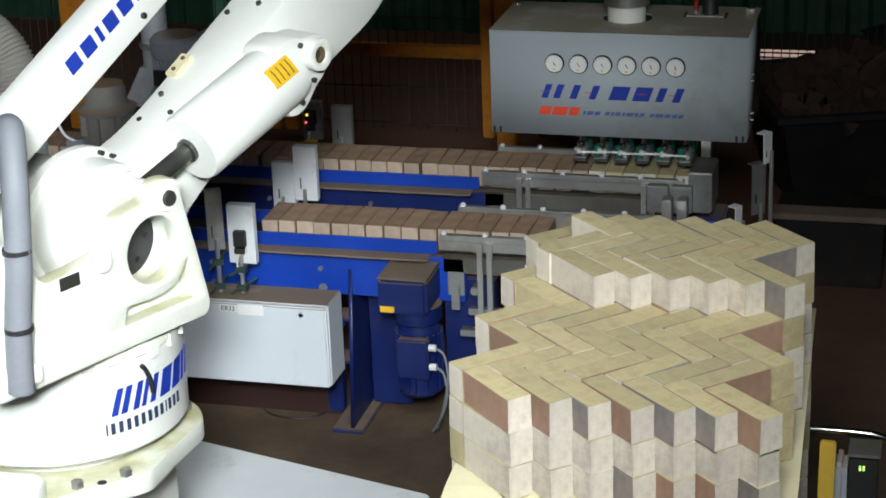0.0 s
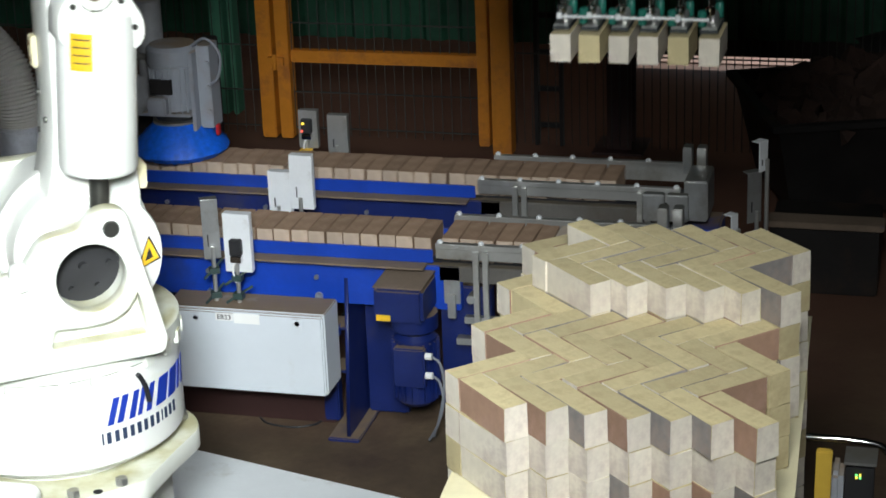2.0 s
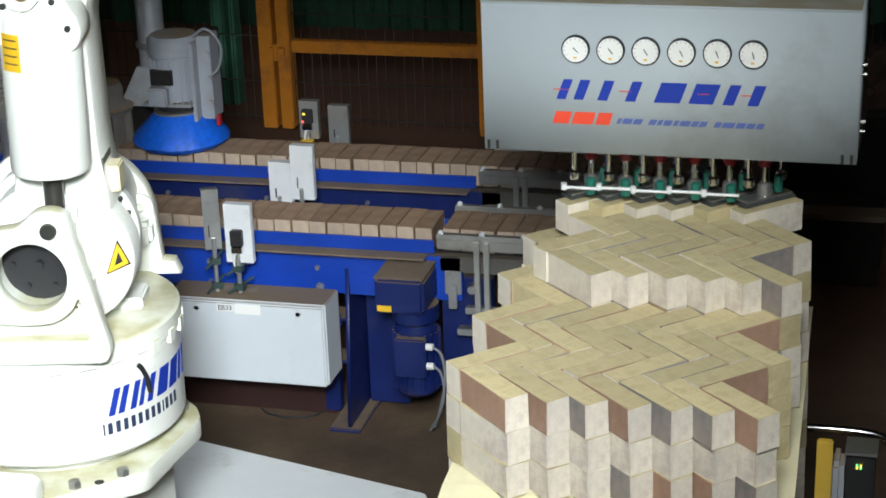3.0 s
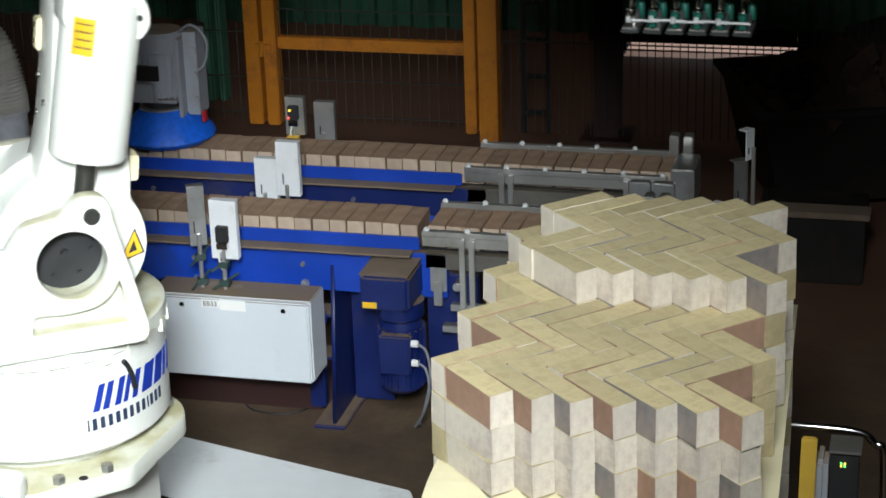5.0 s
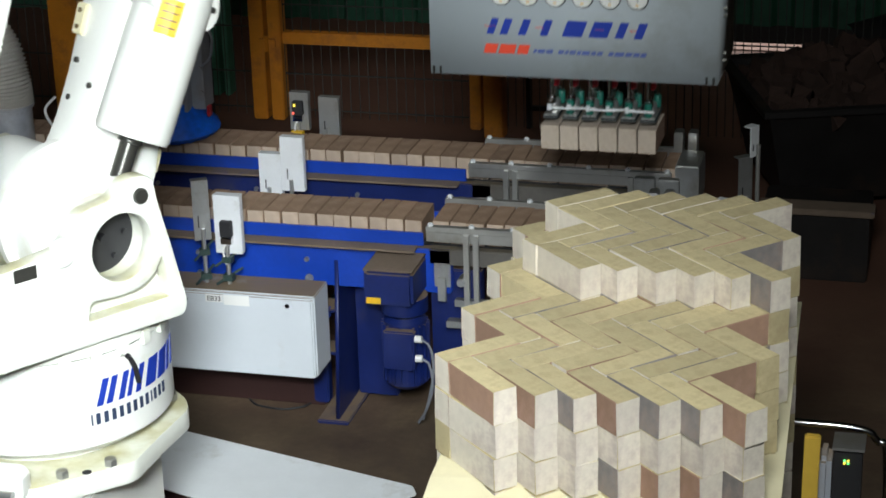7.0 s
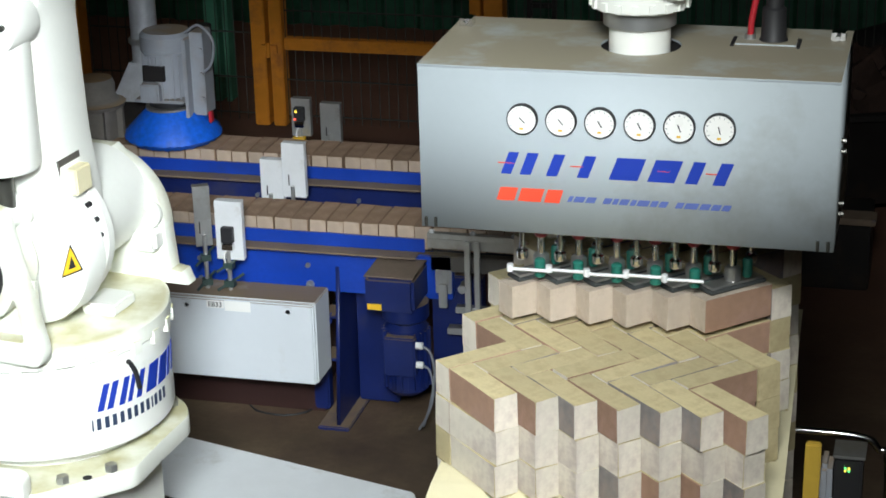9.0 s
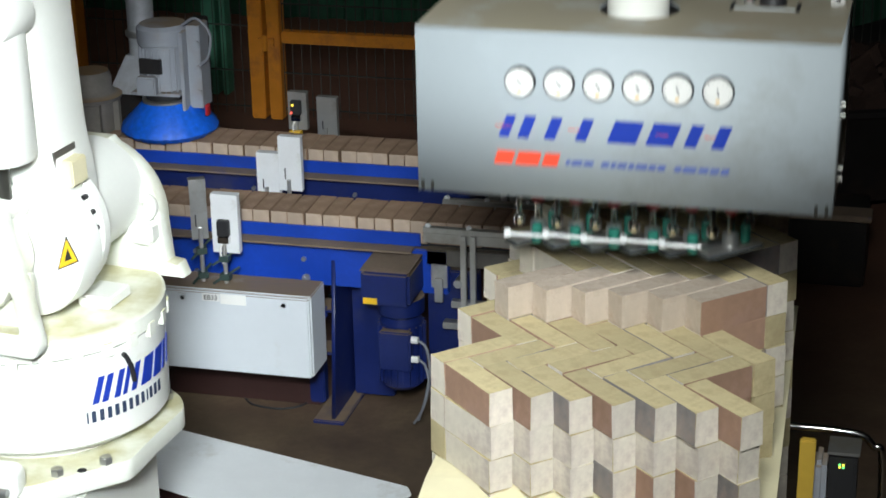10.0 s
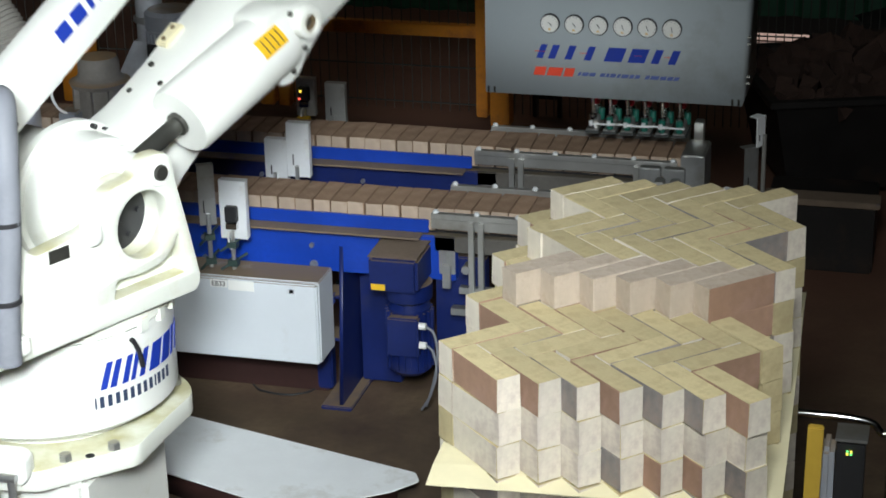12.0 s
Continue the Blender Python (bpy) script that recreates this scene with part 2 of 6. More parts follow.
DUST = (0.20, 0.145, 0.095)
M = {
    "robot": mat("robot_enamel", (0.80, 0.82, 0.74), 0.38, var=0.03, bump=0.01, dirt=(0.62, 0.60, 0.45), amount=0.25, top=(0.50, 0.47, 0.28), topmix=0.55),
    "robot_clean": mat("arm_enamel", (0.82, 0.83, 0.78), 0.38, var=0.03, bump=0.01, dirt=(0.66, 0.66, 0.52), amount=0.12),
    "grey_paint": mat("hood_grey", (0.44, 0.495, 0.525), 0.64, 0.0, var=0.04, scale=3, bump=0.02, dirt=(0.34, 0.36, 0.36), amount=0.25, top=(0.30, 0.27, 0.20), topmix=0.8),
    "cabinet": mat("cabinet_grey", (0.62, 0.66, 0.70), 0.45, var=0.03, bump=0.02, dirt=(0.52, 0.52, 0.50), amount=0.2, top=(0.24, 0.18, 0.12), topmix=0.95),
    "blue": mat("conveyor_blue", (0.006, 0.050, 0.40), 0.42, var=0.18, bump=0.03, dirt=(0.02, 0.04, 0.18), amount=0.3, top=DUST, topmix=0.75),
    # the drive's dark enamel; on the far conveyor's beam it stands for shade
    "blue_dark": mat("dark_blue_enamel_and_shade", (0.004, 0.014, 0.105), 0.45, var=0.2, bump=0.04, dirt=(0.04, 0.04, 0.08), amount=0.35, top=DUST, topmix=0.8),
    "blue_dusty": mat("dusty_blue", (0.20, 0.15, 0.11), 0.9, var=0.2, bump=0.1, dirt=(0.05, 0.06, 0.2), amount=0.15),
    "brush": mat("brush_bristle", (0.006, 0.13, 0.75), 0.5, var=0.25, scale=40, bump=0.4, bscale=160),
    "steel": mat("zinc_steel", (0.52, 0.53, 0.53), 0.38, 0.85, var=0.12, bump=0.05, dirt=(0.25, 0.21, 0.16), amount=0.3, top=(0.42, 0.38, 0.30), topmix=0.4),
    "dark_steel": mat("dark_steel", (0.17, 0.16, 0.145), 0.5, 0.5, var=0.2, bump=0.06, dirt=(0.10, 0.08, 0.06), amount=0.4, top=(0.26, 0.22, 0.16), topmix=0.6),
    "alu": mat("aluminium", (0.62, 0.62, 0.60), 0.35, 0.8, var=0.08, bump=0.03, dirt=(0.3, 0.26, 0.2), amount=0.25),
    "plate": mat("bright_plate", (0.80, 0.82, 0.84), 0.35, 0.15, var=0.06, bump=0.02, dirt=(0.45, 0.42, 0.36), amount=0.2),
    "galvanised": mat("galvanised_sheet", (0.55, 0.57, 0.61), 0.42, 0.45, var=0.14, scale=14, bump=0.03, dirt=(0.36, 0.35, 0.34), amount=0.25),
    "pad": mat("foam_pad", (0.06, 0.066, 0.066), 0.8, var=0.2, bump=0.1),
    "bronze": mat("bronze_bush", (0.16, 0.115, 0.06), 0.45, 0.4, var=0.2, bump=0.03),
    "chrome": mat("polished_steel", (0.75, 0.75, 0.75), 0.15, 1.0, var=0.04, bump=0.0),
    "dark_rod": mat("oiled_rod", (0.10, 0.10, 0.09), 0.3, 0.7, var=0.1, bump=0.02),
    "black": mat("black_rubber", (0.018, 0.018, 0.02), 0.55, var=0.2, bump=0.05),
    "dark": mat("dark_iron", (0.017, 0.015, 0.015), 0.6, 0.3, var=0.3, bump=0.1, dirt=(0.05, 0.03, 0.02), amount=0.3),
    "grey_motor": mat("motor_grey", (0.30, 0.32, 0.36), 0.45, var=0.08, bump=0.03, dirt=(0.25, 0.22, 0.19), amount=0.3, top=(0.26, 0.20, 0.14), topmix=0.6),
    "dusty_motor": mat("dusty_motor", (0.24, 0.22, 0.20), 0.7, var=0.2, bump=0.08, top=(0.30, 0.20, 0.11), topmix=0.9),
    "orange": mat("orange_post", (0.62, 0.22, 0.015), 0.5, var=0.15, bump=0.05, dirt=(0.30, 0.10, 0.02), amount=0.4, dscale=6),
    "mesh": mat("fence_wire", (0.055, 0.055, 0.05), 0.6, 0.4, var=0.2, bump=0.0),
    "pillar": mat("red_oxide", (0.035, 0.012, 0.010), 0.6, var=0.2, bump=0.05),
    "green": mat("green_sheet", (0.018, 0.10, 0.055), 0.55, var=0.25, scale=2, bump=0.03, dirt=(0.01, 0.03, 0.02), amount=0.5),
    "green_post": mat("green_post", (0.07, 0.24, 0.15), 0.5, var=0.2, bump=0.05),
    "floor": mat("dusty_concrete", (0.115, 0.080, 0.046), 0.85, var=0.4, scale=2.6, bump=0.3, bscale=35, dirt=(0.045, 0.026, 0.018), amount=0.7, dscale=1.7),
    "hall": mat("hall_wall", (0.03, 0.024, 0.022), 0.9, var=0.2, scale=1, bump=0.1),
    "white_cover": mat("white_cover", (0.80, 0.83, 0.84), 0.5, var=0.04, bump=0.02, dirt=(0.5, 0.48, 0.42), amount=0.25),
    "sheet": mat("cream_sheet", (0.72, 0.66, 0.44), 0.8, var=0.06, bump=0.05),
    "yellow": mat("yellow_paint", (0.55, 0.36, 0.05), 0.5, var=0.12, bump=0.03, dirt=(0.4, 0.3, 0.1), amount=0.3),
    "tag_yellow": mat("yellow_sticker", (0.80, 0.48, 0.02), 0.5, var=0.05, bump=0.0),
    "ink_blue": mat("blue_print", (0.010, 0.04, 0.36), 0.5, var=0.05, bump=0.0),
    "ink_dark": mat("dark_print", (0.03, 0.05, 0.10), 0.5, var=0.05, bump=0.0),
    "ink_red": mat("red_print", (0.80, 0.07, 0.03), 0.5, var=0.05, bump=0.0),
    "ink_soft": mat("pale_blue_print", (0.09, 0.13, 0.36), 0.5, var=0.05, bump=0.0),
    "white": mat("white_plastic", (0.80, 0.80, 0.78), 0.45, var=0.04, bump=0.0),
    "dial": mat("dial_face", (0.85, 0.85, 0.82), 0.3, var=0.02, bump=0.0),
    "teal": mat("green_plastic", (0.015, 0.14, 0.105), 0.4, var=0.1, bump=0.0),
    "clamp": mat("clamp_green", (0.03, 0.055, 0.05), 0.5, var=0.1, bump=0.0),
    "red": mat("red_plastic", (0.42, 0.02, 0.03), 0.4, var=0.1, bump=0.0),
    "cable_grey": mat("grey_sleeve", (0.21, 0.22, 0.25), 0.6, var=0.1, bump=0.15, bscale=90),
    "hose": mat("hose_fabric", (0.42, 0.40, 0.36), 0.75, var=0.08, bump=0.1),
    "rubble": mat("rubble", (0.05, 0.027, 0.020), 0.9, var=0.4, scale=5, bump=0.4, bscale=30),
    "outside": mat("sunlit_yard", (0.45, 0.30, 0.24), 0.9, var=0.2, scale=2, bump=0.1),
    "led_green": mat("led_green", (0.15, 1.0, 0.25), 0.4, var=0.0, bump=0.0, emit=1.6),
    "led_amber": mat("led_amber", (1.0, 0.75, 0.08), 0.4, var=0.0, bump=0.0, emit=1.6),
    "led_red": mat("led_red", (1.0, 0.12, 0.08), 0.4, var=0.0, bump=0.0, emit=1.6),
    "cream": mat("cream_brick", (0.55, 0.465, 0.265), 0.9, var=0.18, scale=6, bump=0.6, bscale=55, dirt=(0.34, 0.26, 0.145), amount=0.5, dscale=9, per=0.13),
    "pink": mat("pale_brick", (0.69, 0.63, 0.53), 0.9, var=0.14, scale=12, bump=0.5, bscale=55, dirt=(0.44, 0.36, 0.33), amount=0.5, dscale=10, per=0.10),
    "brown": mat("brown_brick", (0.33, 0.20, 0.135), 0.9, var=0.2, scale=10, bump=0.4, bscale=55, dirt=(0.36, 0.22, 0.17), amount=0.35, dscale=9, per=0.18),
    "slate": mat("slate_brick", (0.22, 0.20, 0.19), 0.9, var=0.25, scale=10, bump=0.4, bscale=55, dirt=(0.33, 0.25, 0.21), amount=0.45, dscale=9, per=0.18),
    "ash": mat("ash_brick", (0.50, 0.42, 0.34), 0.9, var=0.16, scale=10, bump=0.5, bscale=55, dirt=(0.34, 0.26, 0.20), amount=0.5, dscale=12, per=0.10),
    "clay_head": mat("belt_brick_end", (0.46, 0.36, 0.28), 0.9, var=0.16, scale=12, bump=0.4, bscale=55, dirt=(0.33, 0.22, 0.15), amount=0.4, dscale=11, per=0.16),
    "clay": mat("belt_brick", (0.33, 0.215, 0.14), 0.9, var=0.18, scale=9, bump=0.4, bscale=55, dirt=(0.44, 0.31, 0.22), amount=0.4, dscale=8, per=0.16),
}



def clay_dust(m, near, far, colour):
    """Red clay dust that lies thicker towards the far end of the hall, with an uneven edge."""
    t = m.node_tree
    n, l = t.nodes, t.links
    b = n["Principled BSDF"]
    old = b.inputs["Base Color"].links[0].from_socket
    sep, co, k = n.new("ShaderNodeSeparateXYZ"), n.new("ShaderNodeTexCoord"), n.new("ShaderNodeTexNoise")
    k.inputs["Scale"].default_value, k.inputs["Detail"].default_value = 0.9, 6
    l.new(co.outputs["Object"], sep.inputs[0])
    l.new(co.outputs["Object"], k.inputs["Vector"])
    add = n.new("ShaderNodeMath")
    add.operation = "MULTIPLY_ADD"
    add.inputs[1].default_value = 2.4
    l.new(k.outputs[0], add.inputs[0])
    l.new(sep.outputs[1], add.inputs[2])
    r = n.new("ShaderNodeMapRange")
    r.inputs[1].default_value, r.inputs[2].default_value = near, far
    l.new(add.outputs[0], r.inputs[0])
    mix = n.new("ShaderNodeMix")
    mix.data_type = "RGBA"
    l.new(r.outputs[0], mix.inputs[0])
    l.new(old, mix.inputs[6])
    mul = n.new("ShaderNodeMix")
    mul.data_type, mul.blend_type = "RGBA", "MIX"
    mul.inputs[0].default_value = 0.75
    l.new(old, mul.inputs[6])
    mul.inputs[7].default_value = (*colour, 1)
    l.new(mul.outputs[2], mix.inputs[7])
    l.new(mix.outputs[2], b.inputs["Base Color"])


clay_dust(M["floor"], 3.4, 5.2, (0.15, 0.062, 0.040))

# ---------------------------------------------------------------- the hall
def setting(name, bm, material, label):
    return part(name, bm, material, None, label, kind="structure")


def plane(x0, x1, y0, y1, z0, z1):
    bm = bmesh.new()
    box(bm, x0, x1, y0, y1, z0, z1)
    return bm


bm = bmesh.new()
bmesh.ops.create_grid(bm, x_segments=90, y_segments=90, size=0.5, matrix=Matrix.Diagonal((60, 60, 1, 1)))
for v in bm.verts:
    if abs(v.co.x) < 8 and abs(v.co.y) < 8:
        v.co.z = 0.004 * noise.noise(v.co * 1.3) - 0.002
setting("floor", bm, M["floor"], "dusty brown concrete hall floor with dark stains")
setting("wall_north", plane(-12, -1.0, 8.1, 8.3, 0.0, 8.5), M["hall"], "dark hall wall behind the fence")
# next three walls and the roof are unseen, added to keep sky light out
setting("wall_south", plane(-12, 12, -9.3, -9.0, 0, 8.5), M["hall"], "plain hall wall, unseen, that shuts out the sky")
setting("wall_west", plane(-12.3, -12, -9.3, 8.3, 0, 8.5), M["hall"], "plain hall wall, unseen, that shuts out the sky")
setting("wall_east", plane(12, 12.3, -9.3, 8.3, 0, 8.5), M["hall"], "plain hall wall, unseen, that shuts out the sky")
setting("ceiling", plane(-12.3, 12.3, -9.3, 8.3, 8.5, 8.7), M["hall"], "dark hall roof, unseen, that shuts out the sky")
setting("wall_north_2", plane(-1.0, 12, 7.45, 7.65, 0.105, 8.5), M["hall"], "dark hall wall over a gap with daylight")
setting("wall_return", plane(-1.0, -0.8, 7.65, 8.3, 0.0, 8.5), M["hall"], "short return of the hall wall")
setting("yard", plane(-0.8, 9, 7.655, 10.5, -0.02, 0.006), M["outside"], "sunlit brick-coloured yard behind the wall")


def green_cladding(x0, x1, y, z0, z1):
    """Trapezoidal sheeting in front of the far wall."""
    pts = []
    x = x0
    while x < x1:
        for dx, dy in ((0, 0), (0.10, 0), (0.13, 0.035), (0.21, 0.035)):
            pts.append((x + dx, y + dy))
        x += 0.24
    bm = bmesh.new()
    lo = [bm.verts.new((a, b, z0)) for a, b in pts]
    hi = [bm.verts.new((a, b, z1)) for a, b in pts]
    for i in range(len(pts) - 1):
        bm.faces.new((lo[i], lo[i + 1], hi[i + 1], hi[i]))
    return part("green_cladding", bm, M["green"], None, "dark green trapezoidal sheet cladding of the hall wall", kind="structure")


green_cladding(-8, -1.1, 8.0, 0.0, 6.0)
green_cladding(-1.0, 9, 7.40, 0.22, 6.0)


# ---------------------------------------------------------------- fence
def wire_panel(parent, x0, x1, y, z0, z1, step=0.05, rows=(0.05, 0.28, 0.55, 0.80)):
    bm = bmesh.new()
    n = int((x1 - x0) / step)
    for i in range(n + 1):
        x = x0 + (x1 - x0) * i / n
        rod(bm, (x, y, z0), (x, y, z1), 0.0028, seg=5, caps=False)
    for z in rows:
        if z0 < z < z1:
            for k in (-0.004, 0.004):
                rod(bm, (x0, y + k, z), (x1, y + k, z), 0.0036, seg=5, caps=False)
    p = part("wire_mesh", bm, M["mesh"], parent, "dark welded wire mesh")
    tagged(p, kind="stuff")
    return p


def safety_fence():
    f = thing("safety_fence", -1.3, 5.76, 0, "safety fence of dark wire mesh between orange steel posts", "fence")
    for x0, x1, h in ((-3.71, -3.54, 2.3), (-1.27, -1.17, 2.3)):
        bm = bmesh.new()
        box(bm, x0, x1, 5.70, 5.82, 0.0, h)
        part("post", bm, M["orange"], f, bevel=0.006)
    wire_panel(f, -5.6, -3.72, 5.76, 0.06, 2.2, rows=(0.1, 0.35, 0.62, 0.9))
    wire_panel(f, -3.5, -2.56, 5.76, 0.06, 2.2, rows=(0.1, 0.30, 0.55, 0.85, 1.1))
    wire_panel(f, -1.15, 2.6, 5.76, 0.06, 2.2, step=0.042, rows=(0.55, 1.1))
    return f


def fence_gate():
    g = thing("fence_gate", -1.85, 5.76, 0, "orange framed gate with dark wire mesh in the fence", "gate")
    for x0, x1 in ((-2.55, -2.47), (-2.445, -2.375), (-1.345, -1.285)):
        bm = bmesh.new()
        box(bm, x0, x1, 5.70, 5.80, 0.05, 2.3)
        part("upright", bm, M["orange"], g, bevel=0.006)
    bm = bmesh.new()
    box(bm, -2.373, -1.347, 5.725, 5.785, 0.47, 0.535)
    part("crossbar", bm, M["orange"], g, bevel=0.005)
    for z in (0.46, 1.2):
        bm = bmesh.new()
        box(bm, -2.49, -2.40, 5.675, 5.70, z, z + 0.045)
        rod(bm, (-2.445, 5.67, z - 0.02), (-2.445, 5.67, z + 0.065), 0.013, seg=10)
        part("hinge", bm, M["orange"], g, bevel=0.002)
    wire_panel(g, -2.373, -1.347, 5.755, 0.06, 2.2, rows=(0.1, 0.30, 0.68, 1.0))


safety_fence()
fence_gate()


def green_upright():
    g = thing("green_column", -2.86, 6.3, 0, "thin green painted steel column behind the fence", "column")
    bm = bmesh.new()
    box(bm, -3.03, -2.95, 6.25, 6.35, 0.0, 4.0)
    box(bm, -2.92, -2.89, 6.25, 6.35, 0.0, 4.0)
    part("shaft", bm, M["green_post"], g, bevel=0.005)


green_upright()


def steel_pillar():
    p = thing("steel_pillar", -0.62, 5.95, 0, "dark red-oxide steel I-section pillar", "pillar")
    bm = bmesh.new()
    for y in (5.87, 6.02):
        box(bm, -0.69, -0.56, y, y + 0.016, 0.012, 5.0)
    box(bm, -0.632, -0.618, 5.886, 6.02, 0.012, 5.0)
    part("shaft", bm, M["pillar"], p, bevel=0.002)
    bm = bmesh.new()
    box(bm, -0.76, -0.49, 5.80, 6.10, 0.0, 0.012)
    part("foot_plate", bm, M["pillar"], p)


steel_pillar()


def dark_rack():
    r = thing("ladder_rack", -1.02, 5.9, 0, "dark iron ladder rack standing behind the fence", "ladder")
    for x in (-1.09, -0.955):
        bm = bmesh.new()
        box(bm, x, x + 0.022, 5.92, 5.955, 0.0, 2.0)
        part("rail", bm, M["dark"], r, bevel=0.003)
    for i in range(9):
        bm = bmesh.new()
        box(bm, -1.068, -0.955, 5.925, 5.95, 0.10 + 0.2 * i, 0.125 + 0.2 * i)
        part("rung", bm, M["dark"], r)


dark_rack()


SKIP_TURN = pose(0.287, 4.673, 0, 0, 0, 19) @ pose(-0.17, -4.42, 0)  # the skip stands askew


def rubble_skip():
    s = thing("rubble_skip", 0.62, 4.7, 0, "dark steel skip heaped with broken brick rubble", "skip")
    bm = bmesh.new()
    lo = [(0.30, 4.55), (1.6, 4.55), (1.6, 5.3), (0.30, 5.3)]
    hi = [(0.20, 4.45), (1.75, 4.45), (1.75, 5.4), (0.20, 5.4)]
    for off, flip in ((0.0, False), (0.02, True)):
        a = [bm.verts.new((x + (off if x < 1 else -off), y + (off if y < 5 else -off), 0.06 + off)) for x, y in lo]
        b = [bm.verts.new((x + (off if x < 1 else -off), y + (off if y < 5 else -off), 0.52)) for x, y in hi]
        for i in range(4):
            j = (i + 1) % 4
            q = (a[i], a[j], b[j], b[i])
            bm.faces.new(q[::-1] if flip else q)
        bm.faces.new(a if flip else a[::-1])
    part("tub", bm, M["dark"], s)
    bm = bmesh.new()
    for x0, x1, y0, y1 in ((0.17, 1.78, 4.42, 4.47), (0.17, 1.78, 5.38, 5.43), (0.17, 0.22, 4.47, 5.38), (1.73, 1.78, 4.47, 5.38)):
        box(bm, x0, x1, y0, y1, 0.505, 0.535)
    part("rim", bm, M["dark"], s, bevel=0.004)
    bm = bmesh.new()
    for x in (0.35, 1.4):
        box(bm, x, x + 0.12, 4.58, 5.25, 0.0, 0.06)
    part("runner", bm, M["dark"], s)
    bm = bmesh.new()
    rng = random.Random(5)
    for i in range(210):
        x, y = rng.uniform(0.27, 1.68), rng.uniform(4.5, 5.33)
        top = 0.44 + 0.20 * math.exp(-((x - 0.75) / 0.6) ** 2 - ((y - 4.95) / 0.35) ** 2)
        z = top + rng.uniform(-0.03, 0.02)
        sz = rng.uniform(0.03, 0.085)
        m = Matrix.Translation((x, y, z)) @ Euler([rng.uniform(0, 3) for _ in range(3)]).to_matrix().to_4x4()
        vs = box(bm, -sz, sz, -sz * 0.6, sz * 0.6, -sz * 0.5, sz * 0.5, m)
        for v in vs:
            v.co += Vector([rng.uniform(-0.25, 0.25) * sz for _ in range(3)])
    tagged(part("rubble", bm, M["rubble"], s, "heap of broken reddish brick"), kind="stuff")
    s.matrix_basis = SKIP_TURN @ s.matrix_basis


rubble_skip()


def black_lid():
    t = thing("black_tarpaulin", 1.0, 5.3, 0.4, "black tarpaulin hanging over the rubble heap", "tarpaulin")
    bm = bmesh.new()
    n = 14
    grid = []
    for i in range(n):
        row = []
        for j in range(n):
            u, v = i / (n - 1), j / (n - 1)
            x, y = 0.72 + 1.1 * u, 5.05 + 0.55 * v
            z = 0.62 + 0.28 * u + 0.03 * noise.noise(Vector((x * 5, y * 5, 0))) - 0.15 * (1 - v) ** 2
            row.append(bm.verts.new((x, y, z)))
        grid.append(row)
    for i in range(n - 1):
        for j in range(n - 1):
            bm.faces.new((grid[i][j], grid[i + 1][j], grid[i + 1][j + 1], grid[i][j + 1]))
    bmesh.ops.solidify(bm, geom=bm.faces[:], thickness=0.01)
    part("cover", bm, M["black"], t, smooth=True)
    t.matrix_basis = pose(0.14, 0, 0) @ SKIP_TURN @ t.matrix_basis


black_lid()


def steel_crate():
    c = thing("low_crate", 0.5, 4.1, 0, "low dark crate with a dusty plank lid on the floor", "crate")
    bm = bmesh.new()
    box(bm, 0.34, 0.80, 4.02, 4.38, 0.0, 0.30)
    part("body", bm, M["dark"], c, bevel=0.008)
    bm = bmesh.new()
    box(bm, 0.33, 0.82, 4.00, 4.12, 0.302, 0.33)
    part("plank", bm, M["blue_dusty"], c, "dusty plank", bevel=0.004)


steel_crate()

# ---------------------------------------------------------------- bricks
L, W_, H_ = 0.2, 0.066, 0.0834
RNG = random.Random(3)
Z0 = 1.35


def brick_mesh(name, seed, sides, tops, heads):
    """A clay paver, long axis x; its faces may show different firing colours."""
    rng = random.Random(seed)
    bm = bmesh.new()
    box(bm, -L / 2 + 0.0013, L / 2 - 0.0013, -W_ / 2 + 0.0022, W_ / 2 - 0.0022, 0.0004, H_ - 0.0008)
    bmesh.ops.bevel(bm, geom=bm.edges[:], offset=0.0008, segments=1, affect="EDGES")
    for v in bm.verts:
        v.co += Vector([rng.uniform(-1, 1) * 0.0015 for _ in range(3)])
    bm.normal_update()
    for f in bm.faces:
        n = f.normal
        f.material_index = 1 if abs(n.y) > 0.8 else (2 if abs(n.x) > 0.8 else 0)
    me = bpy.data.meshes.new(name)
    bm.to_mesh(me)
    bm.free()
    for m in (tops, sides, heads):
        me.materials.append(M[m])
    return me


KINDS = {"pale": ("pink", "cream", "pink"), "cream": ("cream", "cream", "cream"), "brown": ("brown", "cream", "pink"),
         "slate": ("slate", "cream", "pink"), "belt": ("clay", "clay", "clay_head"),
         "ash": ("ash", "ash", "ash"), "rust": ("brown", "ash", "ash")}
BRICKS = {k: [brick_mesh("brick_" + k, i * 7 + len(k), v[0], v[1], v[2]) for i in range(5)] for k, v in KINDS.items()}


def ab(a, b):
    return (a + b) / math.sqrt(2), (b - a) / math.sqrt(2)


def brick_pose(kind, n, k, z):
    """Pose of brick k in strip n of the herringbone: strip A runs towards the front, strip B away from it."""
    if kind == "A":
        x, y = ab(k * W_ - n * L + L / 2, n * L + (k + 0.5) * W_)
        return pose(x, y, z, 0, 0, -45)
    x, y = ab((k - 0.5) * W_ - n * L, n * L + k * W_ + L / 2)
    return pose(x, y, z, 0, 0, 45)


def jitter(m, amount=1.0):
    return m @ pose(RNG.gauss(0, 0.0020) * amount, RNG.gauss(0, 0.0012) * amount, 0, 0, 0, RNG.gauss(0, 0.6) * amount)


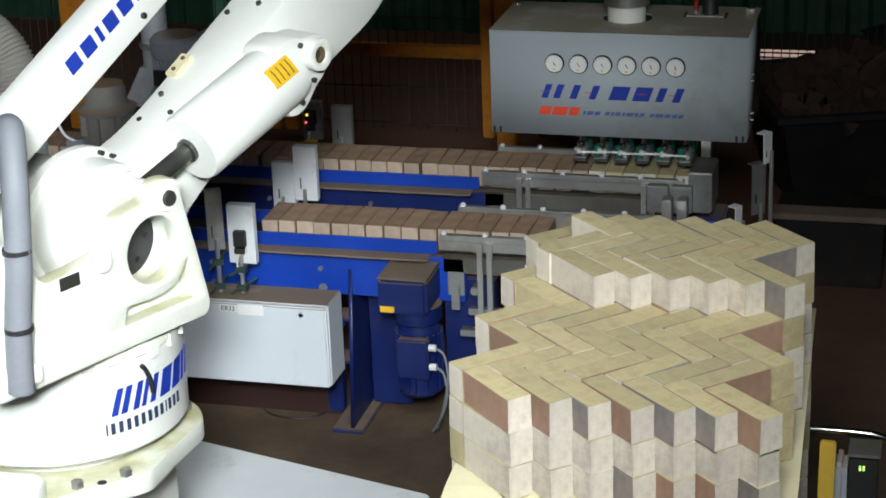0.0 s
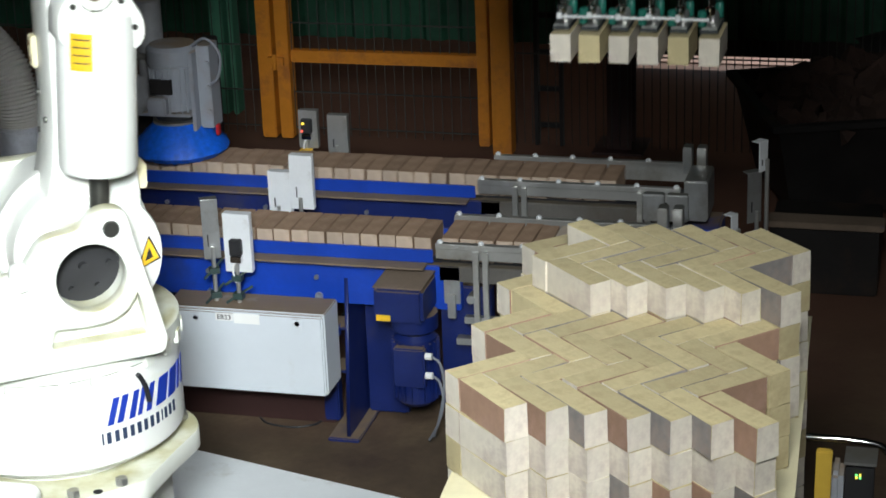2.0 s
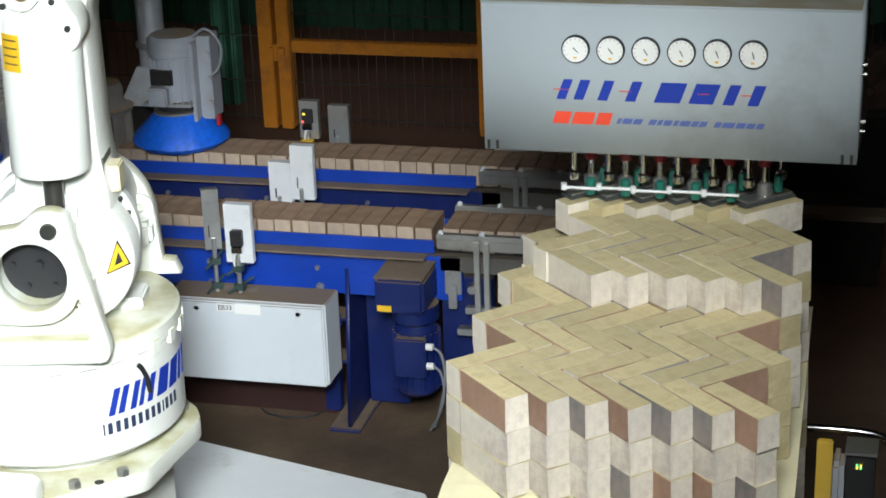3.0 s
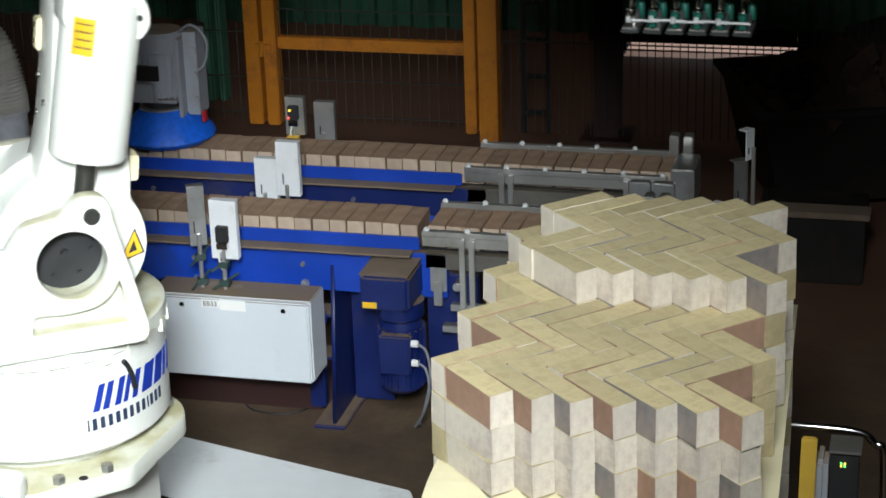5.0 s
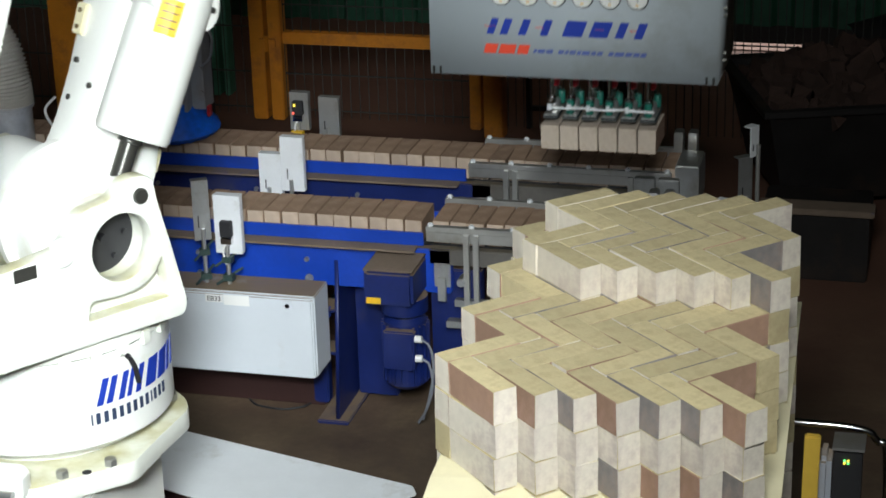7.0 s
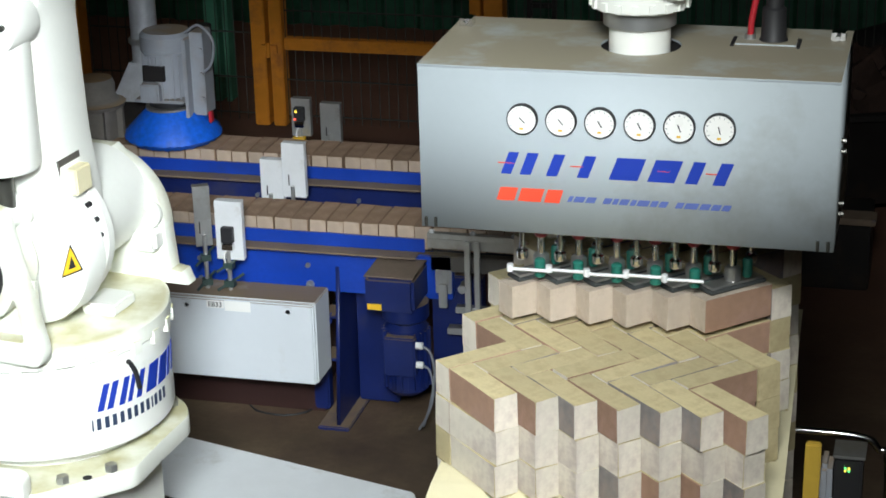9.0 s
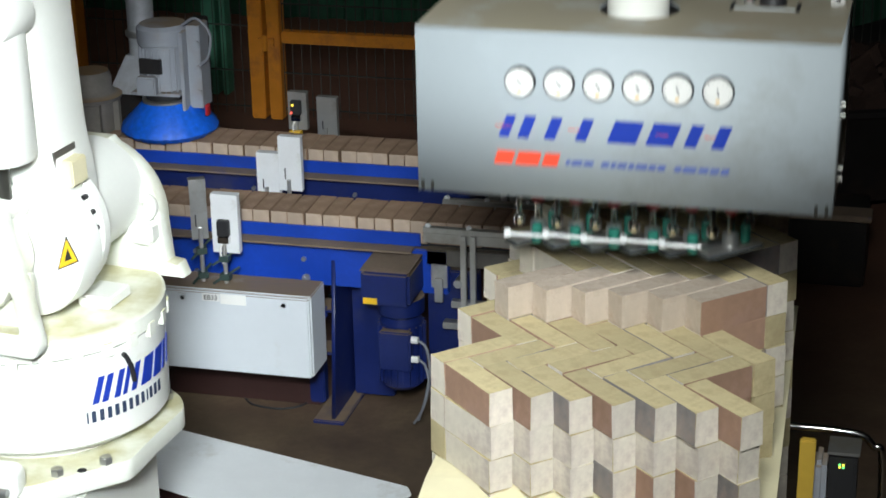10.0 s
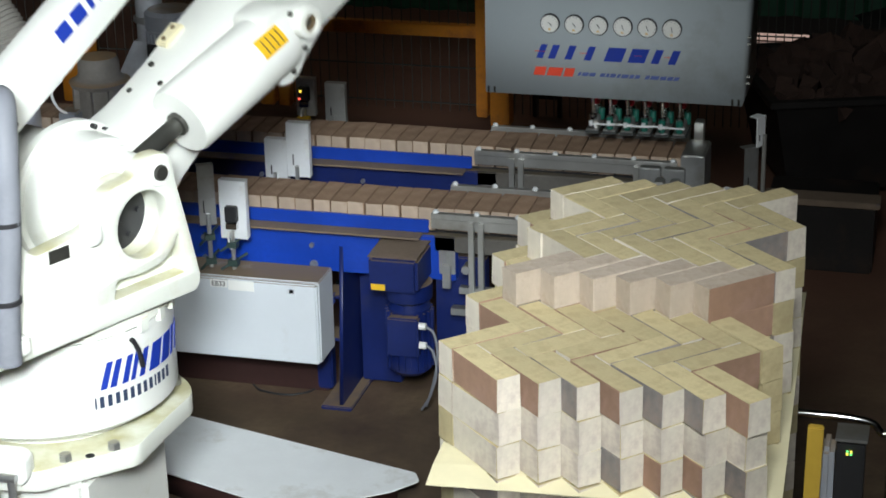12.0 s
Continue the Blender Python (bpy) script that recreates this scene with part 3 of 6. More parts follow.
def brick(kind, parent, m, name="brick"):
    ob = new(name, RNG.choice(BRICKS[kind]))
    if parent is not None:
        ob.parent = parent
        ob.matrix_basis = WM[parent].inverted() @ m
    else:
        ob.matrix_basis = m
    return ob


def brick_stack():
    s = thing("brick_stack", 0.37, 0.5, 0.15, "cream clay pavers stacked in herringbone layers on a pallet", "brick stack")
    front = {0: ["brown", "brown", "slate", "brown", "slate", "slate", "brown"], 1: ["pale"] * 7,
             2: ["pale", "pale", "pale", "slate", "brown", "brown", "slate"]}
    for layer in range(4):
        z = Z0 - (layer + 1) * H_ - (0.003 if layer == 3 else 0)
        for n in range(4):
            for k in range(7):
                for strip in "AB":
                    if strip == "A" and n == 0 and layer in front:
                        kind = front[layer][k]
                    elif k in (0, 6):
                        kind = RNG.choice(["brown", "brown", "cream", "brown"] if layer == 0 else ["pale", "cream", "slate", "brown"])
                    else:
                        # top layer: dark-fired inner sides also put the joints' shade into colour
                        kind = RNG.choice(["brown", "slate", "brown"] if layer == 0 else ["cream", "cream", "pale", "slate", "brown"])
                    brick(kind, s, jitter(brick_pose(strip, n, k, z)))
    for strip, n in (("A", 3), ("B", 2), ("A", 2)):
        for k in range(1, 7):
            kind = "slate" if (strip, n, k) == ("A", 2, 6) else ("brown" if k == 6 else "pale")
            # inner bricks here get dark sides too, to shade the joints by colour
            if k > 1 and (strip, n) != ("A", 2):
                kind = RNG.choice(["brown", "slate"])
            brick(kind, s, jitter(brick_pose(strip, n, k, Z0)))
    bm = bmesh.new()
    for layer in range(4, 14):
        z = Z0 - (layer + 1) * H_ - 0.003
        for n in range(4):
            for k in range(7):
                for strip in "AB":
                    if n in (0, 3) or k in (0, 1, 5, 6):
                        vs = box(bm, -L / 2 + 0.002, L / 2 - 0.002, -W_ / 2 + 0.002, W_ / 2 - 0.002, 0.001, H_ - 0.001,
                                 WM[s].inverted() @ jitter(brick_pose(strip, n, k, z)), mi=RNG.choice((0, 0, 1, 2)))
    tagged(part("lower_bricks", bm, [M["cream"], M["pink"], M["brown"]], s, local=True), kind="stuff")
    return s


stack = brick_stack()


def layer_sheet(z, x0, x1, y0, y1, turn):
    bm = bmesh.new()
    bmesh.ops.create_grid(bm, x_segments=16, y_segments=16, size=0.5,
                          matrix=pose((x0 + x1) / 2, (y0 + y1) / 2, z, 0, 0, turn) @ Matrix.Diagonal((x1 - x0, y1 - y0, 1, 1)))
    for v in bm.verts:
        edge = max(0, abs(v.co.x - 0.36) - 0.36, abs(v.co.y - 0.5) - 0.58)
        v.co.z -= 0.18 * edge
    bmesh.ops.solidify(bm, geom=bm.faces[:], thickness=0.0025)
    t = thing("layer_sheet", 0.37, 0.5, z, "thin cream cardboard sheet between two brick layers", "cardboard sheet")
    part("sheet", bm, M["sheet"], t)


layer_sheet(Z0 - 3 * H_ - 0.0005, -0.05, 0.755, -0.15, 1.13, 2.5)


def wooden_pallet():
    p = thing("wooden_pallet", 0.37, 0.5, 0, "wooden pallet under the brick stack", "pallet")
    for i in range(5):
        bm = bmesh.new()
        y = -0.12 + 0.29 * i
        box(bm, -0.05, 0.80, y, y + 0.1, 0.152, 0.174)
        part("board", bm, M["yellow"], p)
    for i in range(3):
        bm = bmesh.new()
        x = -0.03 + 0.36 * i
        box(bm, x, x + 0.09, -0.12, 1.14, 0.0, 0.151)
        part("runner", bm, M["yellow"], p)


wooden_pallet()


def side_board():
    p = thing("yellow_guide_board", 0.79, 0.75, 0, "upright yellow painted guide board beside the brick stack", "board")
    bm = bmesh.new()
    box(bm, -0.0195, 0.0195, -0.012, 0.012, 0.0, 1.022, Matrix.Translation((0.80, 0.45, 0)) @ Matrix.Rotation(radians(0.8), 4, "Y"))
    part("post", bm, M["yellow"], p, bevel=0.004)


side_board()


def grey_handrail():
    h = thing("handrail", 0.9, 1.1, 0, "bent shiny steel handrail beside the stack", "handrail")
    bm = bmesh.new()
    tube(bm, bend([(0.55, 1.1, 0.735), (0.88, 1.1, 0.735), (0.955, 1.1, 0.70), (0.985, 1.1, 0.62), (0.99, 1.1, 0.0)], 30), 0.011, 12)
    tube(bm, [(0.55, 1.1, 0.735), (0.55, 1.1, 0.0)], 0.011, 12)
    part("pipe", bm, M["chrome"], h, smooth=True)


grey_handrail()


def control_box():
    c = thing("sensor_box", 0.92, 0.5, 0, "small grey control box with lit green and amber lamps", "control box")
    bm = bmesh.new()
    box(bm, 0.822, 0.862, 0.46, 0.56, 0.0, 0.955)
    part("stand", bm, M["grey_motor"], c, bevel=0.014)
    bm = bmesh.new()
    box(bm, 0.866, 0.936, 0.47, 0.55, 0.0, 0.975)
    part("housing", bm, M["black"], c, bevel=0.006)
    bm = bmesh.new()
    box(bm, 0.862, 0.941, 0.465, 0.555, 0.977, 0.985)
    part("lid", bm, M["steel"], c)
    for x, z, m in ((0.893, 0.950, "led_green"), (0.902, 0.950, "led_amber"), (0.893, 0.943, "led_amber"), (0.902, 0.943, "led_green")):
        bm = bmesh.new()
        box(bm, x - 0.0025, x + 0.0025, 0.464, 0.469, z - 0.002, z + 0.002)
        part("lamp", bm, M[m], c)


control_box()


# ---------------------------------------------------------------- conveyors
def conveyor(y0, y1, top, x0, name_label, beam_blue):
    """Belt conveyor along x; y0 and y1 are the brick row's front and back, top the belt's height."""
    c = thing("belt_conveyor", -1.4, (y0 + y1) / 2, 0, name_label, "conveyor")
    ym = (y0 + y1) / 2
    bm = bmesh.new()
    box(bm, x0, 0.12, y0 + 0.01, y1 - 0.01, top - 0.012, top)
    part("belt", bm, M["black"], c, "worn black belt", bevel=0.003)
    for y, s in ((y0 - 0.012, -1), (y1 + 0.012, 1)):
        bm = bmesh.new()
        box(bm, x0, -0.70, y - 0.004, y + 0.004, top - 0.008, top + 0.043)
        part("side_strip", bm, M["blue"], c, bevel=0.002)
        bm = bmesh.new()
        box(bm, x0, -0.72, y + s * 0.004, y + s * 0.070, top - 0.014, top - 0.007)
        part("ledge", bm, M["blue_dusty"], c, "dust-covered ledge", bevel=0.002)
    bm = bmesh.new()
    box(bm, x0, -0.60, y0 - 0.02, y0 + 0.02, top - 0.185, top - 0.016)
    box(bm, x0, -0.60, y1 - 0.02, y1 + 0.02, top - 0.185, top - 0.016)
    part("frame_beam", bm, M[beam_blue], c, bevel=0.004)
    x = -1.98
    while x < -0.7:
        for z in (top - 0.085, top - 0.165):
            bm = bmesh.new()
            rod(bm, (x, y0 - 0.032, z), (x, y0 - 0.02, z), 0.009, seg=8)
            part("bolt", bm, M["steel"], c)
        x += 0.42
    # pick station: rails, cross plates and posts
    rail = top - 0.016
    bm = bmesh.new()
    box(bm, -0.68, 0.10, y0 - 0.055, y0 - 0.028, rail + 0.078, rail + 0.098)
    box(bm, -0.68, 0.10, y0 - 0.050, y0 - 0.044, rail + 0.040, rail + 0.078)
    part("guide_rail", bm, M["alu"], c, "aluminium guide rail", bevel=0.002)
    bm = bmesh.new()
    box(bm, -0.68, 0.10, y1 + 0.03, y1 + 0.055, rail + 0.085, rail + 0.105)
    box(bm, -0.68, 0.10, y1 + 0.03, y1 + 0.037, rail + 0.030, rail + 0.085)
    part("guide_rail", bm, M["alu"], c, "aluminium guide rail", bevel=0.002)
    for i in range(6):
        x = -0.665 + 0.15 * i
        for y, z in ((y0 - 0.041, rail + 0.098), (y1 + 0.043, rail + 0.105)):
            bm = bmesh.new()
            lathe(bm, [(0.011, 0.0), (0.011, 0.006), (0.006, 0.011)], (x, y, z), 10)
            part("rail_bolt", bm, M["plate"], c)
    bm = bmesh.new()
    box(bm, -0.68, 0.06, y0 - 0.02, y1 + 0.02, top - 0.075, top - 0.014)
    part("station_bed", bm, M["dark_steel"], c, "dusty steel bed of the pick station", bevel=0.004)
    for x in (-0.54, -0.505, -0.06, -0.03):
        bm = bmesh.new()
        box(bm, x, x + 0.02, y0 - 0.075, y0 - 0.056, rail - 0.26, rail + 0.080)
        part("rail_post", bm, M["alu"], c, bevel=0.002)
    for x in (-0.58, -0.1):
        bm = bmesh.new()
        box(bm, x, x + 0.16, y0 - 0.06, y0 - 0.03, rail - 0.20, rail - 0.175)
        box(bm, x - 0.03, x + 0.18, y0 - 0.07, y0 - 0.03, rail - 0.28, rail - 0.255)
        rod(bm, (x + 0.03, y0 - 0.08, rail - 0.10), (x + 0.03, y0 - 0.02, rail - 0.10), 0.016, seg=12)
        rod(bm, (x + 0.06, y0 - 0.09, rail - 0.22), (x + 0.06, y0 - 0.06, rail - 0.22), 0.012, seg=12)
        part("cross_bracket", bm, M["steel"], c, bevel=0.002)
    bm = bmesh.new()
    box(bm, -0.66, -0.60, y0 - 0.03, y0 - 0.022, rail - 0.14, rail - 0.05)
    box(bm, -0.645, -0.615, y0 - 0.045, y0 - 0.030, rail - 0.19, rail - 0.10)
    part("adjuster", bm, M["steel"], c, "dusty belt adjuster", bevel=0.002)
    for x in (-0.03, 0.06):
        bm = bmesh.new()
        box(bm, x, x + 0.078, y0 - 0.12, y0 - 0.08, rail - 0.01, rail + 0.095)
        part("valve_box", bm, M["steel"], c, bevel=0.004)
    bm = bmesh.new()
    box(bm, -0.10, 0.13, y0 - 0.13, y0 - 0.09, rail - 0.045, rail - 0.03)
    part("tray", bm, M["alu"], c, bevel=0.002)
    bm = bmesh.new()
    box(bm, 0.11, 0.20, y0 - 0.02, y1 - 0.02, rail - 0.04, rail + 0.12)
    part("end_stop", bm, M["steel"], c, "steel end srail with a folded top", bevel=0.006)
    bm = bmesh.new()
    box(bm, 0.02, 0.24, y0 + 0.0, y1 + 0.02, rail - 0.22, rail - 0.08)
    part("end_frame", bm, M["blue"], c, bevel=0.008)
    for x in (0.07, 0.125):
        bm = bmesh.new()
        box(bm, x, x + 0.035, y1 + 0.03, y1 + 0.09, rail + 0.06, rail + 0.17)
        part("sensor_block", bm, M["steel"], c, bevel=0.004)
    bm = bmesh.new()
    rod(bm, (0.147, y1 + 0.016, rail + 0.075), (0.147, y1 + 0.03, rail + 0.075), 0.004, seg=12)
    part("signal_lamp", bm, M["led_amber"], c)
    # legs
    for x in (-3.2, 0.08):
        for y in (y0 + 0.0, y1 - 0.04):
            bm = bmesh.new()
            box(bm, x, x + 0.05, y, y + 0.05, 0.012, top - 0.2)
            box(bm, x - 0.04, x + 0.09, y - 0.04, y + 0.09, 0.0, 0.012)
            part("leg", bm, M["blue"], c, bevel=0.004)
    return c


BELT, FAR_BELT = 0.705, 0.727
conv_near = conveyor(2.38, 2.58, BELT, -4.2, "blue belt conveyor with steel pick station carrying a row of bricks", "blue")
# far beam in the darker blue: shade under its ledge put into colour
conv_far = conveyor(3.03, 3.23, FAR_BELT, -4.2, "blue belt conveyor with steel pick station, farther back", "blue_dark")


def drive_stand():
    """Support frame with the drive gearbox and motor of the near conveyor."""
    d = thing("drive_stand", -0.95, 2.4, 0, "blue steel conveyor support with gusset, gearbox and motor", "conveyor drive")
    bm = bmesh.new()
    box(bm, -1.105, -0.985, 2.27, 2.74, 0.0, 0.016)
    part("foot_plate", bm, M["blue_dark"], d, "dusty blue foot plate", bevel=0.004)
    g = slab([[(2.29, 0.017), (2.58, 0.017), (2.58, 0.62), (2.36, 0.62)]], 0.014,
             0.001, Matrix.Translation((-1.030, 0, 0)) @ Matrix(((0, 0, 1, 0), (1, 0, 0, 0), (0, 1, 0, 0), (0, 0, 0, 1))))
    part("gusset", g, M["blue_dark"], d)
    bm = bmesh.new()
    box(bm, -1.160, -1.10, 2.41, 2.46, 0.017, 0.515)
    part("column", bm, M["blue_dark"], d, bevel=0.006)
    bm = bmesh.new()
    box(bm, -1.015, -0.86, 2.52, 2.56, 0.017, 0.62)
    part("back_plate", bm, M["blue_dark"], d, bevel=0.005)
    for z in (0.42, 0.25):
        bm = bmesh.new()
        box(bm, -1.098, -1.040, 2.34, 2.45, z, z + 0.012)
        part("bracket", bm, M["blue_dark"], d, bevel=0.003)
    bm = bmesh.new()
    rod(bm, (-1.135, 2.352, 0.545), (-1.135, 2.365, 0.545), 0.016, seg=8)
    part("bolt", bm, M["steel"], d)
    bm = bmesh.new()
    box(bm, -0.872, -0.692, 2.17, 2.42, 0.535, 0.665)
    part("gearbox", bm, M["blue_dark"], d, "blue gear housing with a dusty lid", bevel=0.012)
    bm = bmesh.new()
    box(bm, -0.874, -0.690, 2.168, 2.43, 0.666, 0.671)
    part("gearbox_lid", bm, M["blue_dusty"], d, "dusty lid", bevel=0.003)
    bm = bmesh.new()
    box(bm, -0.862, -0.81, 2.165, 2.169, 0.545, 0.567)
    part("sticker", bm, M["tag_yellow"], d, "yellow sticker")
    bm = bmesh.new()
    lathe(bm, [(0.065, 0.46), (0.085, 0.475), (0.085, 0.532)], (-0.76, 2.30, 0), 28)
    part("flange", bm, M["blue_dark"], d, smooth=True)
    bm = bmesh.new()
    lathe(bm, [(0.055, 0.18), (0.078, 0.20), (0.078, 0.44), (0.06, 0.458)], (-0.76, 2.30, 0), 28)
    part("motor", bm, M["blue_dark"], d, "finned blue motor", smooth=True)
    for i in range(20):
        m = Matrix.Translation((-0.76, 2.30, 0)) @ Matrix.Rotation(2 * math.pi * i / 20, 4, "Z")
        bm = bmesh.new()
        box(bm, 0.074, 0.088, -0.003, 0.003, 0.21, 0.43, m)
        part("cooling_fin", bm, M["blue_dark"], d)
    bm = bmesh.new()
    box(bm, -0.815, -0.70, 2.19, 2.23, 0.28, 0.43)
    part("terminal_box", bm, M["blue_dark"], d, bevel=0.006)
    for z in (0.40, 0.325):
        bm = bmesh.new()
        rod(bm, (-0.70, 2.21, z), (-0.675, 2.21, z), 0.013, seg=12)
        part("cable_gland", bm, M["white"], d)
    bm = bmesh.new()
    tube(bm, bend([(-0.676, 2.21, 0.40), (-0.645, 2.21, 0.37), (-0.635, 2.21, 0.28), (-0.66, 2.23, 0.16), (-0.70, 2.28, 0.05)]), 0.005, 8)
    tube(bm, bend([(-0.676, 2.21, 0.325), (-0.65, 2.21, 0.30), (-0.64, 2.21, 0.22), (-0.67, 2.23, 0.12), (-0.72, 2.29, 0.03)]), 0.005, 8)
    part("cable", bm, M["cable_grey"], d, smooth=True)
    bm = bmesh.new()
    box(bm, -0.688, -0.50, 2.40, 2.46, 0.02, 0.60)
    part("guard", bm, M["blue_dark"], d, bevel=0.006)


drive_stand()


def text_part(parent, body, size, m, material, name="lettering"):
    cu = bpy.data.curves.new("tmp", "FONT")
    cu.body, cu.size, cu.align_x, cu.extrude = body, size, "CENTER", 0.0008
    ob = bpy.data.objects.new("tmp", cu)
    scene.collection.objects.link(ob)
    me = bpy.data.meshes.new_from_object(ob.evaluated_get(bpy.context.evaluated_depsgraph_get()))
    bm = bmesh.new()
    bm.from_mesh(me)
    bpy.data.objects.remove(ob)
    bpy.data.curves.remove(cu)
    bm.transform(m)
    return part(name, bm, material, parent)


def electrical_cabinet():
    c = thing("electrical_cabinet", -1.34, 2.18, 0.2, "pale grey electrical cabinet with dusty top beside the conveyor", "cabinet")
    bm = bmesh.new()
    box(bm, -1.645, -1.04, 2.118, 2.275, 0.262, 0.573)
    part("body", bm, M["cabinet"], c, bevel=0.004)
    bm = bmesh.new()
    box(bm, -1.643, -1.042, 2.096, 2.115, 0.264, 0.571)
    part("door", bm, M["cabinet"], c, bevel=0.006)
    for x in (-1.517, -1.135):
        bm = bmesh.new()
        box(bm, x - 0.016, x + 0.016, 2.0935, 2.0955, 0.525, 0.560)
        lathe(bm, [(0.009, 0.0), (0.007, 0.004)], (x, 2.0935, 0.542), 14, axis="y", mi=1)
        part("lock", bm, [M["cabinet"], M["black"]], c, "round quarter-turn lock")
    bm = bmesh.new()
    box(bm, -1.44, -1.375, 2.0925, 2.0955, 0.538, 0.566)
    lab = part("label_plate", bm, M["white"], c, "white label with black lettering")
    text_part(lab, "EB33", 0.026, Matrix.Translation((-1.4075, 2.0915, 0.543)) @ pose(0, 0, 0, 90), M["black"])
    bm = bmesh.new()
    box(bm, -1.372, -1.275, 2.0930, 2.0955, 0.530, 0.568)
    part("paper_label", bm, M["dial"], c, "white paper label")
    for x in (-1.60, -1.10):
        bm = bmesh.new()
        box(bm, x, x + 0.04, 2.2755, 2.36, 0.40, 0.44)
        part("mount", bm, M["blue"], c)
    return c


electrical_cabinet()


def floor_channel():
    f = thing("floor_beam", -1.4, 2.45, 0, "dark red-brown steel beam on the floor under the conveyors", "beam")
    bm = bmesh.new()
    box(bm, -4.2, -1.12, 2.42, 2.52, 0.0, 0.14)
    part("beam", bm, M["pillar"], f, bevel=0.006)


floor_channel()


def floor_cable():
    """A loose black cable that loops on the floor under the cabinet."""
    f = thing("floor_cable", -1.2, 2.2, 0, "thin black cable looped on the dusty floor", "cable")
    bm = bmesh.new()
    tube(bm, bend([(-1.42, 2.41, 0.006), (-1.37, 2.365, 0.006), (-1.27, 2.35, 0.006), (-1.20, 2.385, 0.006), (-1.175, 2.43, 0.006)], 30), 0.004, 8)
    part("cable", bm, M["black"], f, smooth=True)


floor_cable()


def sensor_plate(x, y, z0, z1, w, turn, foot, label, device=False, material="plate"):
    """Folded sheet-metal guard with a post and clamps; some carry a light barrier."""
    s = thing("sensor_bracket", x, y, 0, label, "sensor", "sensor brackets at the conveyors", turn)
    bm = bmesh.new()
    box(bm, -w / 2, w / 2, -0.002, 0.002, z0, z1)
    box(bm, -w / 2, w / 2, 0.002, 0.035, z1 - 0.004, z1)
    box(bm, w / 2 - 0.003, w / 2, 0.002, 0.03, z0, z1 - 0.004)
    part("guard_plate", bm, M[material], s, local=True, bevel=0.001)
    bm = bmesh.new()
    box(bm, -0.003 - w * 0.2, 0.001 - w * 0.2, -0.0045, -0.0022, z0 + (z1 - z0) * 0.22, z0 + (z1 - z0) * 0.42)
    part("slot", bm, M["black"], s, local=True)
    bm = bmesh.new()
    rod(bm, (0, -0.018, foot), (0, -0.018, z0 + 0.05), 0.008, seg=12)
    part("post", bm, M["alu"], s, local=True, smooth=True)
    for z in (foot + 0.015, (foot + z0) / 2 + 0.03):
        bm = bmesh.new()
        box(bm, -0.018, 0.018, -0.035, -0.004, z, z + 0.022)
        rod(bm, (-0.04, -0.045, z - 0.01), (0.035, 0.03, z + 0.03), 0.005, seg=10)
        part("clamp", bm, [M["clamp"]], s, "dark green clamp with a steel rod", local=True)
    if device:
        bm = bmesh.new()
        box(bm, -0.022, 0.022, -0.03, -0.005, z0 + 0.07, z0 + 0.13)
        part("light_barrier", bm, M["black"], s, local=True, bevel=0.003)
        bm = bmesh.new()
        box(bm, -0.02, 0.02, -0.028, -0.005, z0 + 0.045, z0 + 0.066)
        part("mount", bm, M["chrome"], s, local=True)
        bm = bmesh.new()
        tube(bm, bend([(0.0, -0.02, z0 + 0.05), (-0.012, -0.03, z0 + 0.02), (-0.004, -0.03, z0 - 0.03)], 10), 0.004, 8)
        part("cable", bm, M["white"], s, local=True)
    return s


sensor_plate(-1.378, 2.2, 0.685, 0.905, 0.10, 0, 0.575, "bright steel sensor bracket on a post at the cabinet", True)
sensor_plate(-1.475, 2.2, 0.73, 0.955, 0.06, 28, 0.575, "dusty steel sensor bracket on a post at the cabinet", False, "steel")
sensor_plate(-1.315, 2.75, 0.735, 0.95, 0.09, 0, 0.0, "bright steel sensor guard between the conveyors")
sensor_plate(-1.405, 2.75, 0.70, 0.88, 0.088, 0, 0.0, "bright steel sensor guard between the conveyors")
sensor_plate(-1.378, 3.42, 0.73, 0.905, 0.085, 0, 0.0, "grey steel sensor guard behind the far conveyor", False, "alu")
lit = sensor_plate(-1.505, 3.42, 0.76, 0.92, 0.08, 0, 0.0, "steel sensor guard with lit signal lamps behind the far conveyor", True, "alu")
for dx, dz, m in ((-0.01, 0.108, "led_amber"), (-0.016, 0.075, "led_red")):
    bm = bmesh.new()
    box(bm, dx - 0.004, dx + 0.004, -0.036, -0.0305, 0.762 + dz, 0.770 + dz)
    part("lamp", bm, M[m], lit, local=True)
bm = bmesh.new()
box(bm, -0.025, 0.025, -0.05, -0.02, 0.735, 0.765)
part("reflector", bm, M["tag_yellow"], lit, local=True)
sensor_plate(0.415, 2.9, 0.92, 1.035, 0.05, 60, 0.0, "narrow steel sensor guard on a post beyond the conveyors")
sensor_plate(0.385, 2.9, 0.72, 0.915, 0.06, 40, 0.0, "dark steel sensor guard on a post beyond the conveyors", False, "steel")
sensor_plate(0.33, 2.75, 0.70, 0.80, 0.04, 60, 0.0, "narrow steel sensor guard on a post beside the conveyor end")


